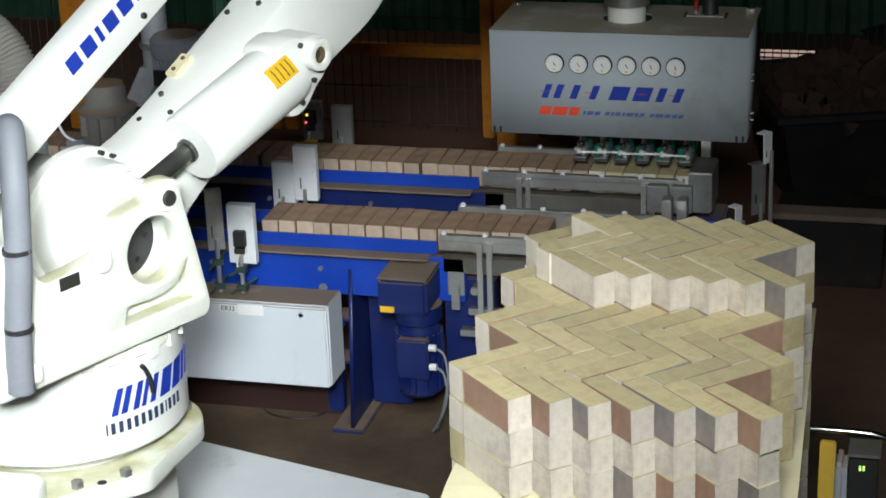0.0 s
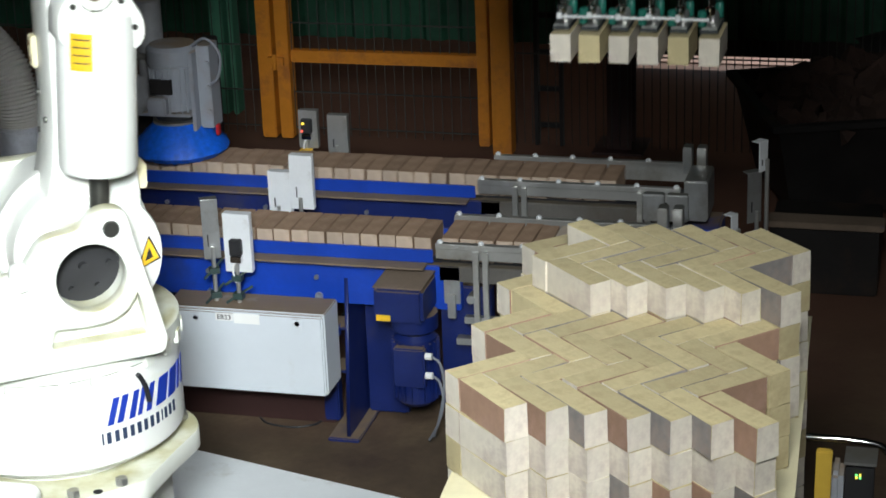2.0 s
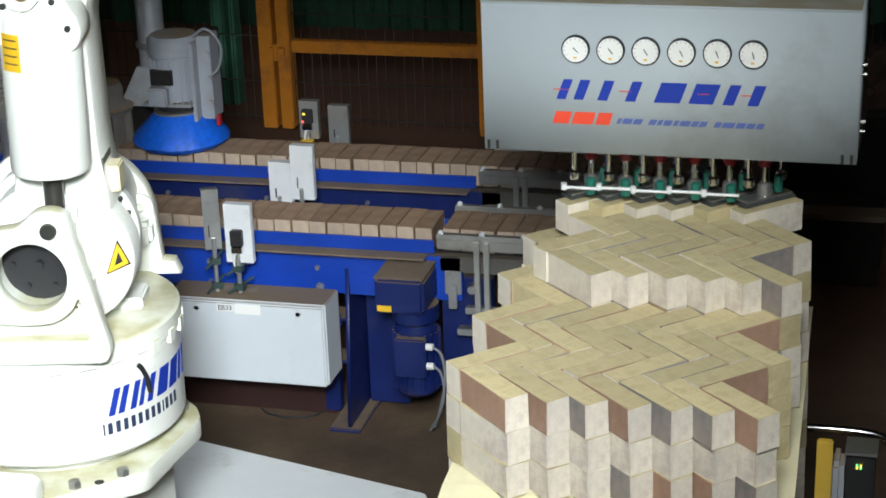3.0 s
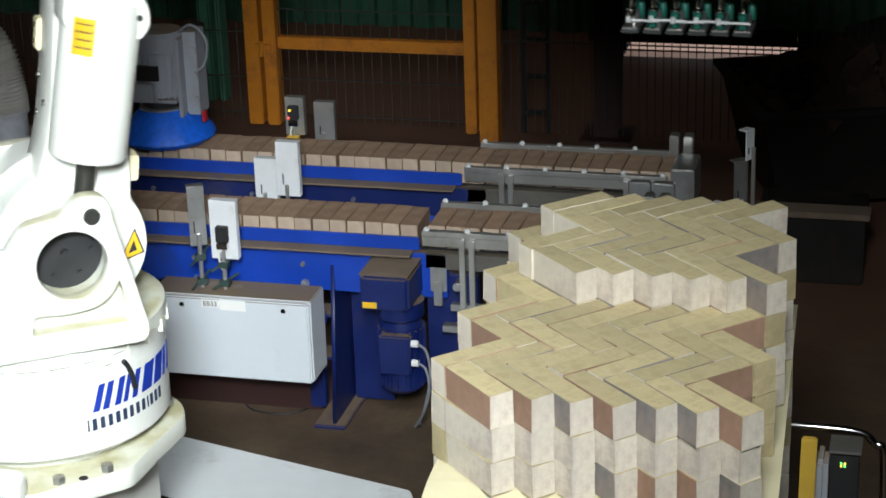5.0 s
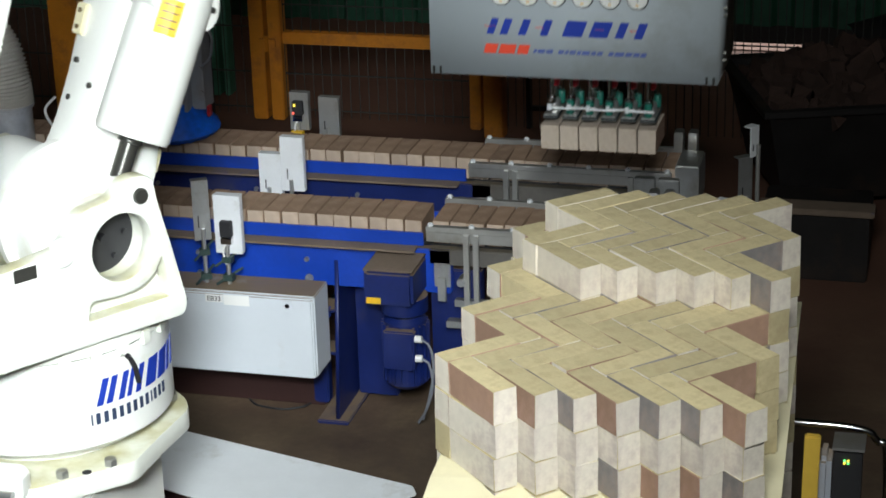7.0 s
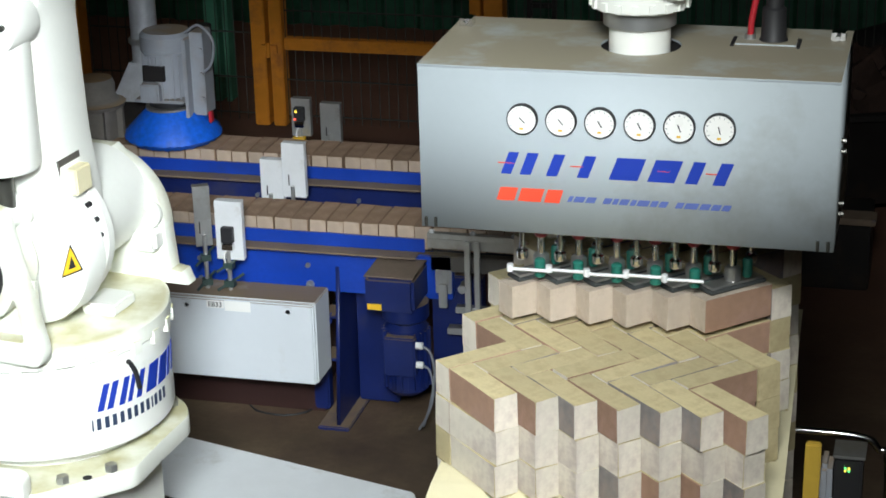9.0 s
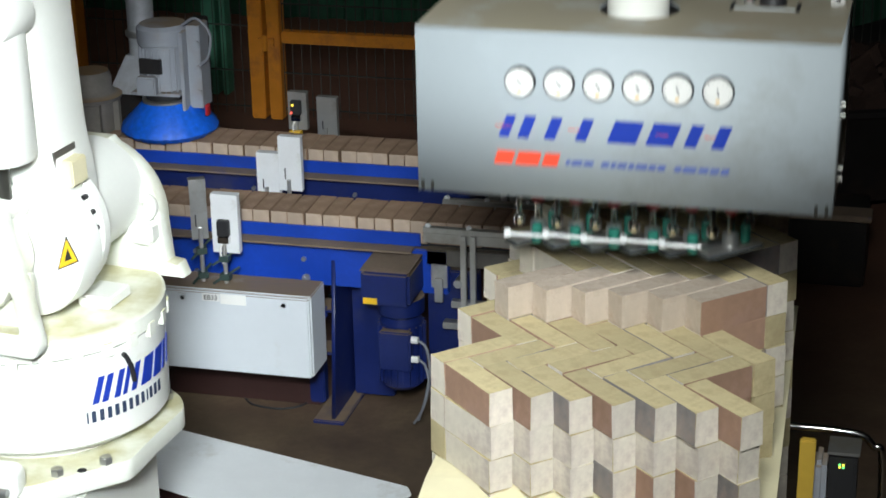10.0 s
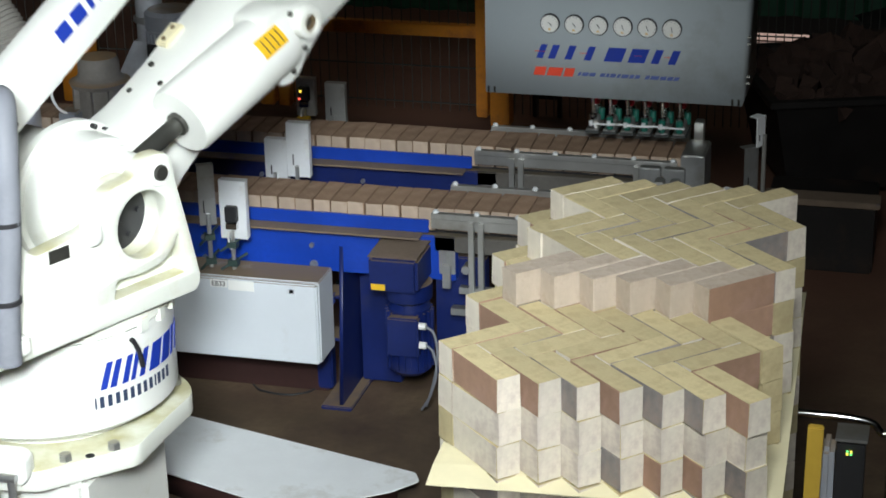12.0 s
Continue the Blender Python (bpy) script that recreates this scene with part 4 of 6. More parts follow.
def brush_station():
    b = thing("brush_unit", -1.97, 3.13, 0, "blue rotary dusting brush under a grey motor over the conveyor", "brush machine")
    bm = bmesh.new()
    lathe(bm, [(0.085, 0.962), (0.10, 0.952), (0.190, 0.862), (0.197, 0.84), (0.172, 0.818), (0.05, 0.822)], (-1.952, 3.13, 0), 96)
    rng = random.Random(8)
    for v in bm.verts:
        r = math.hypot(v.co.x + 1.952, v.co.y - 3.13)
        if r > 0.15:
            v.co.z += rng.uniform(-0.003, 0.003)
            k = 1 + rng.uniform(-0.012, 0.012)
            v.co.x, v.co.y = -1.952 + (v.co.x + 1.952) * k, 3.13 + (v.co.y - 3.13) * k
    part("bristles", bm, M["brush"], b, "bright blue nylon bristles", smooth=True)
    bm = bmesh.new()
    lathe(bm, [(0.075, 0.942), (0.10, 0.945), (0.10, 0.962), (0.075, 0.965)], (-1.955, 3.13, 0), 32)
    part("brush_ring", bm, M["steel"], b, "dusty steel ring", smooth=True)
    bm = bmesh.new()
    lathe(bm, [(0.085, 0.965), (0.09, 0.98), (0.09, 0.991)], (-1.955, 3.13, 0), 32)
    part("hub", bm, M["black"], b, smooth=True)
    bm = bmesh.new()
    box(bm, -2.07, -1.86, 3.03, 3.23, 0.992, 1.004)
    part("motor_plate", bm, M["grey_motor"], b, bevel=0.004)
    bm = bmesh.new()
    lathe(bm, [(0.07, 1.005), (0.095, 1.01), (0.095, 1.19), (0.105, 1.195), (0.105, 1.255), (0.09, 1.27), (0.03, 1.272)], (-1.955, 3.13, 0), 36)
    part("motor", bm, M["grey_motor"], b, "grey finned motor", smooth=True)
    bm = bmesh.new()
    for i in range(26):
        m = Matrix.Translation((-1.955, 3.13, 0)) @ Matrix.Rotation(2 * math.pi * i / 26, 4, "Z")
        box(bm, 0.09, 0.103, -0.002, 0.002, 1.0, 1.18, m)
    tagged(part("cooling_fins", bm, M["grey_motor"], b), kind="stuff")
    bm = bmesh.new()
    box(bm, -2.03, -1.95, 3.0, 3.045, 1.0, 1.075)
    part("terminal_box", bm, M["grey_motor"], b, bevel=0.006)
    bm = bmesh.new()
    box(bm, -2.02, -1.93, 3.022, 3.04, 1.085, 1.145)
    part("rating_plate", bm, M["dark"], b)
    bm = bmesh.new()
    box(bm, -1.845, -1.79, 3.10, 3.20, 0.93, 1.27)
    box(bm, -1.86, -1.845, 3.05, 3.25, 0.93, 1.25)
    for z in (1.0, 1.1, 1.2):
        rod(bm, (-1.80, 3.085, z), (-1.80, 3.10, z), 0.012, seg=10)
    part("slide_plate", bm, M["grey_motor"], b, bevel=0.003)
    bm = bmesh.new()
    tube(bm, bend([(-1.86, 3.1, 1.27), (-1.80, 3.1, 1.30), (-1.745, 3.1, 1.24), (-1.755, 3.1, 1.15), (-1.79, 3.1, 1.11)]), 0.006, 8)
    part("cable", bm, M["cable_grey"], b, smooth=True)
    bm = bmesh.new()
    box(bm, -1.785, -1.772, 3.10, 3.13, 0.90, 0.945)
    part("red_stop", bm, M["red"], b, bevel=0.003)
    bm = bmesh.new()
    box(bm, -1.90, -1.84, 3.28, 3.34, 0.0, 1.25)
    box(bm, -1.90, -1.84, 3.21, 3.28, 1.0, 1.2)
    part("stand", bm, M["dark"], b, bevel=0.004)


brush_station()


def suction_duct():
    d = thing("suction_duct", -2.12, 3.3, 0, "galvanised suction duct with ribbed hose beside the brush", "duct")
    bm = bmesh.new()
    lathe(bm, [(0.055, 1.09), (0.055, 1.40), (0.062, 1.405), (0.062, 1.41)], (-2.12, 3.3, 0), 28)
    part("pipe", bm, M["galvanised"], d, smooth=True)
    bm = bmesh.new()
    lathe(bm, [(0.062, 1.165), (0.066, 1.17), (0.066, 1.185), (0.062, 1.19)], (-2.12, 3.3, 0), 28)
    part("clip", bm, M["steel"], d)
    bm = bmesh.new()
    tube(bm, [(-2.12, 3.3, 1.41 + 0.011 * i) for i in range(90)], 0.068, 24, ribs=0.010)
    part("hose", bm, M["hose"], d, "ribbed grey suction hose")
    bm = bmesh.new()
    a = [(-2.19, 3.25), (-2.05, 3.25), (-2.05, 3.36), (-2.19, 3.36)]
    lo = [bm.verts.new(((x + 2.12) * 1.5 - 2.15, y - 0.02, 0.93)) for x, y in a]
    hi = [bm.verts.new(((x + 2.12) * 0.8 - 2.12, y, 1.09)) for x, y in a]
    for i in range(4):
        bm.faces.new((lo[i], lo[(i + 1) % 4], hi[(i + 1) % 4], hi[i]))
    bm.faces.new(hi)
    part("hood", bm, M["galvanised"], d, "folded bright sheet-metal hood")
    bm = bmesh.new()
    box(bm, -2.26, -2.06, 3.24, 3.36, 0.70, 0.93)
    part("hood_skirt", bm, M["dark"], d, bevel=0.004)
    bm = bmesh.new()
    box(bm, -2.18, -2.14, 3.37, 3.41, 0.0, 1.1)
    part("stand", bm, M["dark"], d)


suction_duct()


def gear_motor():
    g = thing("gear_motor", -2.28, 3.13, 0, "dusty gear motor standing upright over the far conveyor", "motor")
    bm = bmesh.new()
    lathe(bm, [(0.09, 0.80), (0.095, 0.82), (0.095, 0.93), (0.12, 0.94), (0.125, 0.955), (0.10, 0.965), (0.085, 0.985), (0.085, 1.03), (0.075, 1.055), (0.03, 1.06)], (-2.285, 3.13, 0), 28)
    part("housing", bm, M["dusty_motor"], g, smooth=True)
    for i in range(8):
        m = Matrix.Translation((-2.285, 3.13, 0)) @ Matrix.Rotation(2 * math.pi * i / 8, 4, "Z")
        bm = bmesh.new()
        box(bm, 0.09, 0.118, -0.008, 0.008, 0.80, 0.94, m)
        part("rib", bm, M["dusty_motor"], g)
    bm = bmesh.new()
    box(bm, -2.42, -2.34, 3.0, 3.08, 0.78, 0.85)
    part("terminal_box", bm, M["grey_motor"], g, bevel=0.006)
    bm = bmesh.new()
    tube(bm, bend([(-2.40, 3.02, 0.98), (-2.44, 3.0, 0.93), (-2.42, 3.0, 0.87), (-2.38, 3.01, 0.84)]), 0.006, 8)
    part("cable", bm, M["white"], g, smooth=True)
    bm = bmesh.new()
    box(bm, -2.37, -2.20, 3.26, 3.31, 0.0, 0.82)
    box(bm, -2.37, -2.20, 3.05, 3.26, 0.785, 0.80)
    part("stand", bm, M["dark"], g, bevel=0.004)


gear_motor()


def bellows_hose():
    h = thing("extraction_hose", -2.6, 3.0, 0, "ribbed pale extraction hose on a galvanised collar", "hose")
    bm = bmesh.new()
    lathe(bm, [(0.088, 0.60), (0.088, 0.93), (0.098, 0.935), (0.098, 0.95)], (-2.595, 3.0, 0), 32)
    part("collar", bm, M["galvanised"], h, smooth=True)
    bm = bmesh.new()
    pts = bend([(-2.595, 3.0, 0.94), (-2.60, 3.0, 1.05), (-2.64, 3.02, 1.17), (-2.75, 3.05, 1.27), (-2.92, 3.1, 1.31), (-3.3, 3.2, 1.33)], 90)
    tube(bm, pts, 0.088, 24, ribs=0.012)
    part("bellows", bm, M["hose"], h, "ribbed pale hose")
    bm = bmesh.new()
    box(bm, -2.70, -2.49, 2.9, 3.1, 0.0, 0.60)
    part("base", bm, M["dark"], h, bevel=0.006)


bellows_hose()


def cable_cover():
    c = thing("cable_cover", -1.0, 1.6, 0, "long white sheet-metal cable cover on the floor beside the robot", "cable cover")
    o = [(-1.70, 1.978), (-0.575, 1.674), (-0.548, 1.62), (-0.62, 1.53), (-0.80, 1.40), (-0.98, 1.355), (-1.50, 1.53)]
    mid = Vector((-1.1, 1.62))
    low = [tuple(mid + (Vector(p) - mid) * 0.86) for p in o]
    bm = slab([low, [tuple(mid + (Vector(p) - mid) * 0.84) for p in o][::-1]], 0.094, 0.0, pose(0, 0, 0.047))
    part("plinth", bm, M["pillar"], c, "dark red-brown plinth")
    bm = slab([rounded(o, 0.012)], 0.006, 0.002, pose(0, 0, 0.0995))
    part("cover_sheet", bm, M["white_cover"], c, "white lid sheet")


cable_cover()


# ---------------------------------------------------------------- robot
AXIS = (-1.324, 0.60)
J2X, J2Z, ARM1, ARM2 = 0.10, 1.39, 1.25, 1.68
robot = thing("palletising_robot", AXIS[0], AXIS[1], 0, "white enamelled four-axis palletising robot on a pedestal", "robot")


def arc_block(bm, r, a0, a1, z0, z1, lean=0.0, thick=0.002, seg=3):
    """A flat block wrapped on a cylinder of radius r; lean shifts its top sideways (radians)."""
    rows = []
    for i in range(seg + 1):
        a = a0 + (a1 - a0) * i / seg
        rows.append([bm.verts.new((rr * math.cos(a + s), rr * math.sin(a + s), z))
                     for rr, z, s in ((r, z0, 0), (r, z1, lean), (r + thick, z0, 0), (r + thick, z1, lean))])
    for p, q in zip(rows, rows[1:]):
        bm.faces.new((p[2], q[2], q[3], p[3]))
        bm.faces.new((p[1], p[3], q[3], q[1]))
        bm.faces.new((p[0], q[0], q[2], p[2]))
    bm.faces.new((rows[0][0], rows[0][2], rows[0][3], rows[0][1]))
    bm.faces.new((rows[-1][0], rows[-1][1], rows[-1][3], rows[-1][2]))


def robot_base():
    bm = bmesh.new()
    lathe(bm, [(0.27, 0.80), (0.27, 0.842), (0.343, 0.848), (0.350, 0.856), (0.350, 1.112)], seg=64)
    base = part("base_drum", bm, M["robot_clean"], robot, local=True, smooth=True)
    # flange plate with cut corners, its window and bolts
    o = rounded([(0.325, 0.195), (0.36, 0.13), (0.345, -0.03), (0.335, -0.21), (0.135, -0.41), (-0.25, -0.45), (-0.45, -0.30), (-0.45, 0.25), (-0.22, 0.40), (0.12, 0.38)], 0.025)
    bm = slab([o], 0.062, 0.005, pose(0, 0, 0.769))
    fl = part("flange", bm, M["robot"], robot, "dusty white base flange", local=True, smooth=True)
    for x, y in ((0.292, 0.18), (0.283, -0.242), (0.183, -0.334), (-0.10, -0.40)):
        bm = bmesh.new()
        rod(bm, (x, y, 0.800), (x, y, 0.818), 0.018, seg=6)
        rod(bm, (x, y, 0.818), (x, y, 0.821), 0.014, seg=12)
        part("bolt", bm, M["steel"], fl, local=True)
    for x, y in ((0.237, -0.296), (0.248, 0.215)):
        bm = bmesh.new()
        lathe(bm, [(0.013, 0.7995), (0.013, 0.8012)], (x, y, 0), 14)
        part("tapped_hole", bm, M["black"], fl, local=True)
    # side frame with its rounded window edge, air fittings and red air lines
    w = rounded([(-0.45, 0.775), (0.105, 0.775), (0.118, 0.79), (0.118, 0.845), (0.10, 0.858), (-0.45, 0.858)], 0.01)
    bm = slab([w], 0.05, 0.005, Matrix.Translation((0, -0.42, 0)) @ XZ)
    part("side_frame", bm, M["robot_clean"], robot, local=True, smooth=True)
    bm = bmesh.new()
    rod(bm, (-0.08, -0.462, 0.80), (0.10, -0.462, 0.80), 0.012, seg=12)
    for x in (0.03, 0.085):
        rod(bm, (x, -0.462, 0.745), (x, -0.462, 0.80), 0.011, seg=10)
    part("air_manifold", bm, M["steel"], robot, "steel air manifold with fittings", local=True, smooth=True)
    for x in (0.03, 0.085):
        bm = bmesh.new()
        tube(bm, bend([(x, -0.462, 0.745), (x + 0.002, -0.464, 0.60), (x - 0.01, -0.47, 0.30), (x - 0.03, -0.48, 0.02)]), 0.006, 8)
        part("air_line", bm, M["red"], robot, "thin red air line", local=True, smooth=True)
    bm = bmesh.new()
    box(bm, -0.33, 0.235, -0.34, 0.22, 0.012, 0.738)
    part("pedestal", bm, M["robot_clean"], robot, "white welded pedestal", local=True, bevel=0.02)
    bm = bmesh.new()
    box(bm, -0.40, 0.40, -0.46, 0.40, 0.0, 0.012)
    part("floor_plate", bm, M["robot_clean"], robot, local=True)
    bm = bmesh.new()
    tube(bm, bend([(0.360 * math.cos(radians(a)), 0.360 * math.sin(radians(a)), z) for a, z in ((-26.5, 1.09), (-25.0, 1.078), (-22.6, 1.045), (-21.2, 1.0))], 14), 0.007, 8)
    part("cable_end", bm, M["black"], base, "short black cable end", local=True, smooth=True)
    # printed marks: plain slanted bars
    r = 0.3515
    a = radians(-43)
    for w, gap in ((0.052, 0.030), (0.052, 0.055), (0.052, 0.030), (0.040, 0.05), (0.052, 0.06), (0.13, 0.04), (0.13, 0.04), (0.05, 0.07), (0.05, 0.05)):
        bm = bmesh.new()
        arc_block(bm, r, a, a + w, 0.970, 1.044, lean=0.07)
        a += w + gap
        part("blue_bar", bm, M["ink_blue"], base, "blue slanted print", local=True)
    a = radians(-46)
    for i in range(13):
        bm = bmesh.new()
        arc_block(bm, r, a, a + (0.012 if i in (0, 9) else 0.034), 0.918, 0.950, seg=1)
        a += 0.04 if i in (0, 9) else 0.068
        part("dark_bar", bm, M["ink_dark"], base, "dark small print", local=True)


robot_base()


def robot_turret():
    bm = bmesh.new()
    lathe(bm, [(0.353, 1.116), (0.358, 1.12), (0.358, 1.165), (0.345, 1.175), (0.10, 1.18)], seg=64)
    for i in range(26):
        m = Matrix.Rotation(2 * math.pi * i / 26, 4, "Z")
        box(bm, 0.348, 0.3625, -0.015, 0.015, 1.098, 1.135, m)
    turret = part("turret", bm, M["robot"], robot, "white rotating turret", local=True, smooth=True)
    # right cheek with round opening, oval pocket and clevis lobe
    rim = rounded([(-0.50, 1.17), (0.225, 1.17), (0.235, 1.20), (0.20, 1.36), (0.165, 1.50), (0.155, 1.575), (0.085, 1.582), (0.04, 1.535),
                   (-0.06, 1.525), (-0.12, 1.44), (-0.32, 1.42), (-0.42, 1.56), (-0.50, 1.58)], 0.03)
    hole = circle(0.055, 1.405, 0.10)[::-1]
    slot = rounded([(-0.075, 1.222), (0.198, 1.222), (0.185, 1.33), (0.172, 1.36), (0.14, 1.308), (0.095, 1.284), (0.03, 1.280), (-0.06, 1.288)], 0.018)[::-1]
    bm = slab([rim, hole, slot], 0.055, 0.008, Matrix.Translation((0, -0.3525, 0)) @ XZ)
    part("right_cheek", bm, M["robot"], turret, local=True, smooth=True)
    bm = bmesh.new()
    box(bm, -0.09, 0.205, -0.324, -0.31, 1.19, 1.298)
    box(bm, 0.155, 0.205, -0.324, -0.31, 1.298, 1.38)
    part("pocket_web", bm, M["robot"], turret, local=True)
    bm = bmesh.new()
    lathe(bm, [(0.104, -0.268), (0.104, -0.25)], (0.055, 0, 1.405), 28, axis="y")
    rod(bm, (0.055, -0.269, 1.405), (0.055, -0.29, 1.405), 0.012, seg=10)
    for i in range(6):
        a = 2 * math.pi * i / 6
        rod(bm, (0.055 + 0.07 * math.cos(a), -0.269, 1.405 + 0.07 * math.sin(a)), (0.055 + 0.07 * math.cos(a), -0.279, 1.405 + 0.07 * math.sin(a)), 0.008, seg=8)
    part("gear_cover", bm, M["black"], turret, "black reducer face behind the opening", local=True)
    bm = slab([circle(0.055, 1.405, 0.118), circle(0.055, 1.405, 0.10)[::-1]], 0.073, 0.0, Matrix.Translation((0, -0.2875, 0)) @ XZ)
    part("opening_collar", bm, M["robot"], turret, local=True, smooth=True)
    bm = slab([rounded([(-0.15, 1.41), (-0.108, 1.41), (-0.108, 1.475), (-0.15, 1.475)], 0.02), circle(-0.129, 1.452, 0.009, 12)[::-1]], 0.03, 0.006,
              Matrix.Translation((0, -0.382, 0)) @ XZ)
    part("side_lug", bm, M["robot_clean"], turret, local=True, smooth=True)
    # clevis with its pin
    bm = bmesh.new()
    lathe(bm, [(0.036, -0.386), (0.040, -0.381), (0.040, -0.33)], (0.115, 0, 1.535), 28, axis="y")
    part("pin_boss", bm, M["robot_clean"], turret, local=True, smooth=True)
    bm = bmesh.new()
    lathe(bm, [(0.019, -0.396), (0.022, -0.392), (0.022, -0.20)], (0.115, 0, 1.535), 20, axis="y")
    part("pin", bm, M["dark_rod"], turret, "dark clevis pin", local=True, smooth=True)
    bm = bmesh.new()
    lathe(bm, [(0.046, -0.250), (0.046, -0.225)], (0.115, 0, 1.535), 28, axis="y")
    box(bm, 0.07, 0.15, -0.248, -0.227, 1.45, 1.53)
    part("inner_lobe", bm, M["robot_clean"], turret, local=True, bevel=0.004)
    # left cheek: round lobe with flat dusty top, ledge and lifting eye
    rim = [(0.315, 1.17), (0.305, 1.195), (0.27, 1.20)] + [(0.05 + 0.21 * math.cos(radians(a)), 1.335 + 0.21 * math.sin(radians(a))) for a in range(-4, 70, 6)] + \
          [(0.11, 1.548), (-0.04, 1.548)] + [(0.0 + 0.235 * math.cos(radians(a)), 1.33 + 0.235 * math.sin(radians(a))) for a in range(112, 190, 8)] + [(-0.30, 1.17)]
    bm = slab([rim], 0.06, 0.008, Matrix.Translation((0, 0.28, 0)) @ XZ)
    part("left_cheek", bm, M["robot"], turret, local=True, smooth=True)
    bm = bmesh.new()
    box(bm, 0.18, 0.262, 0.20, 0.262, 1.27, 1.335)
    part("ledge", bm, M["robot_clean"], turret, local=True, bevel=0.012)
    bm = slab([circle(0.228, 1.375, 0.036, 20), circle(0.228, 1.375, 0.019, 20)[::-1]], 0.024, 0.006, Matrix.Translation((0, 0.236, 0)) @ XZ)
    part("lifting_eye", bm, M["robot_clean"], turret, local=True, smooth=True)
    # shoulder: drum, bolted flange and the round end in which the arm turns
    bm = bmesh.new()
    lathe(bm, [(0.205, -0.088), (0.212, -0.08), (0.212, -0.05), (0.16, -0.03), (0.15, 0.252)], (0.075, 0, 1.415), 56, axis="y")
    part("shoulder_drum", bm, M["robot_clean"], turret, local=True, smooth=True)
    bm = bmesh.new()
    lathe(bm, [(0.165, -0.197), (0.182, -0.186), (0.185, -0.17), (0.187, -0.088)], (0.075, 0, 1.415), 56, axis="y")
    part("shoulder_disc", bm, M["robot_clean"], turret, local=True, smooth=True)
    for i in range(28):
        if i % 4 == 3 or 5 < i < 25:
            continue
        a = 2 * math.pi * (i + 0.4) / 28
        bm = bmesh.new()
        x, z = 0.075 + 0.198 * math.cos(a), 1.415 + 0.198 * math.sin(a)
        rod(bm, (x, -0.085, z), (x, -0.104, z), 0.0075, seg=8)
        part("bolt", bm, M["black"], turret, local=True)
    # deck, drive block and motor housing at the back
    bm = bmesh.new()
    box(bm, -0.42, 0.10, -0.27, 0.25, 1.178, 1.26)
    part("deck", bm, M["robot"], turret, "dusty turret deck", local=True, bevel=0.02)
    bm = bmesh.new()
    box(bm, 0.17, 0.27, -0.06, 0.06, 1.181, 1.215)
    part("deck_block", bm, M["robot_clean"], turret, local=True, bevel=0.006)
    bm = bmesh.new()
    box(bm, -0.52, -0.20, -0.27, 0.24, 1.26, 1.38)
    part("motor_housing", bm, M["robot"], turret, local=True, bevel=0.03)
    bm = bmesh.new()
    box(bm, -0.27, -0.205, -0.3830, -0.3805, 1.395, 1.430)
    part("name_plate", bm, M["dark_rod"], turret, "small metal rating plate", local=True)
    bm = bmesh.new()
    tube(bm, bend([(-0.31, -0.30, 1.83), (-0.35, -0.36, 1.83), (-0.395, -0.41, 1.72), (-0.415, -0.415, 1.52), (-0.435, -0.41, 1.36), (-0.44, -0.40, 1.19)], 40), 0.034, 16)
    part("cable_sleeve", bm, M["cable_grey"], turret, "grey fabric cable sleeve", local=True, smooth=True)
    for x, z in ((-0.413, 1.56), (-0.435, 1.36)):
        bm = bmesh.new()
        lathe(bm, [(0.037, -0.006), (0.037, 0.006)], (x, -0.413, z), 16)
        part("cable_tie", bm, M["black"], turret, local=True)
    bm = bmesh.new()
    box(bm, -0.47, -0.38, -0.42, -0.375, 1.20, 1.25)
    part("hose_bracket", bm, M["robot_clean"], turret, local=True, bevel=0.006)
    return turret


turret = robot_turret()


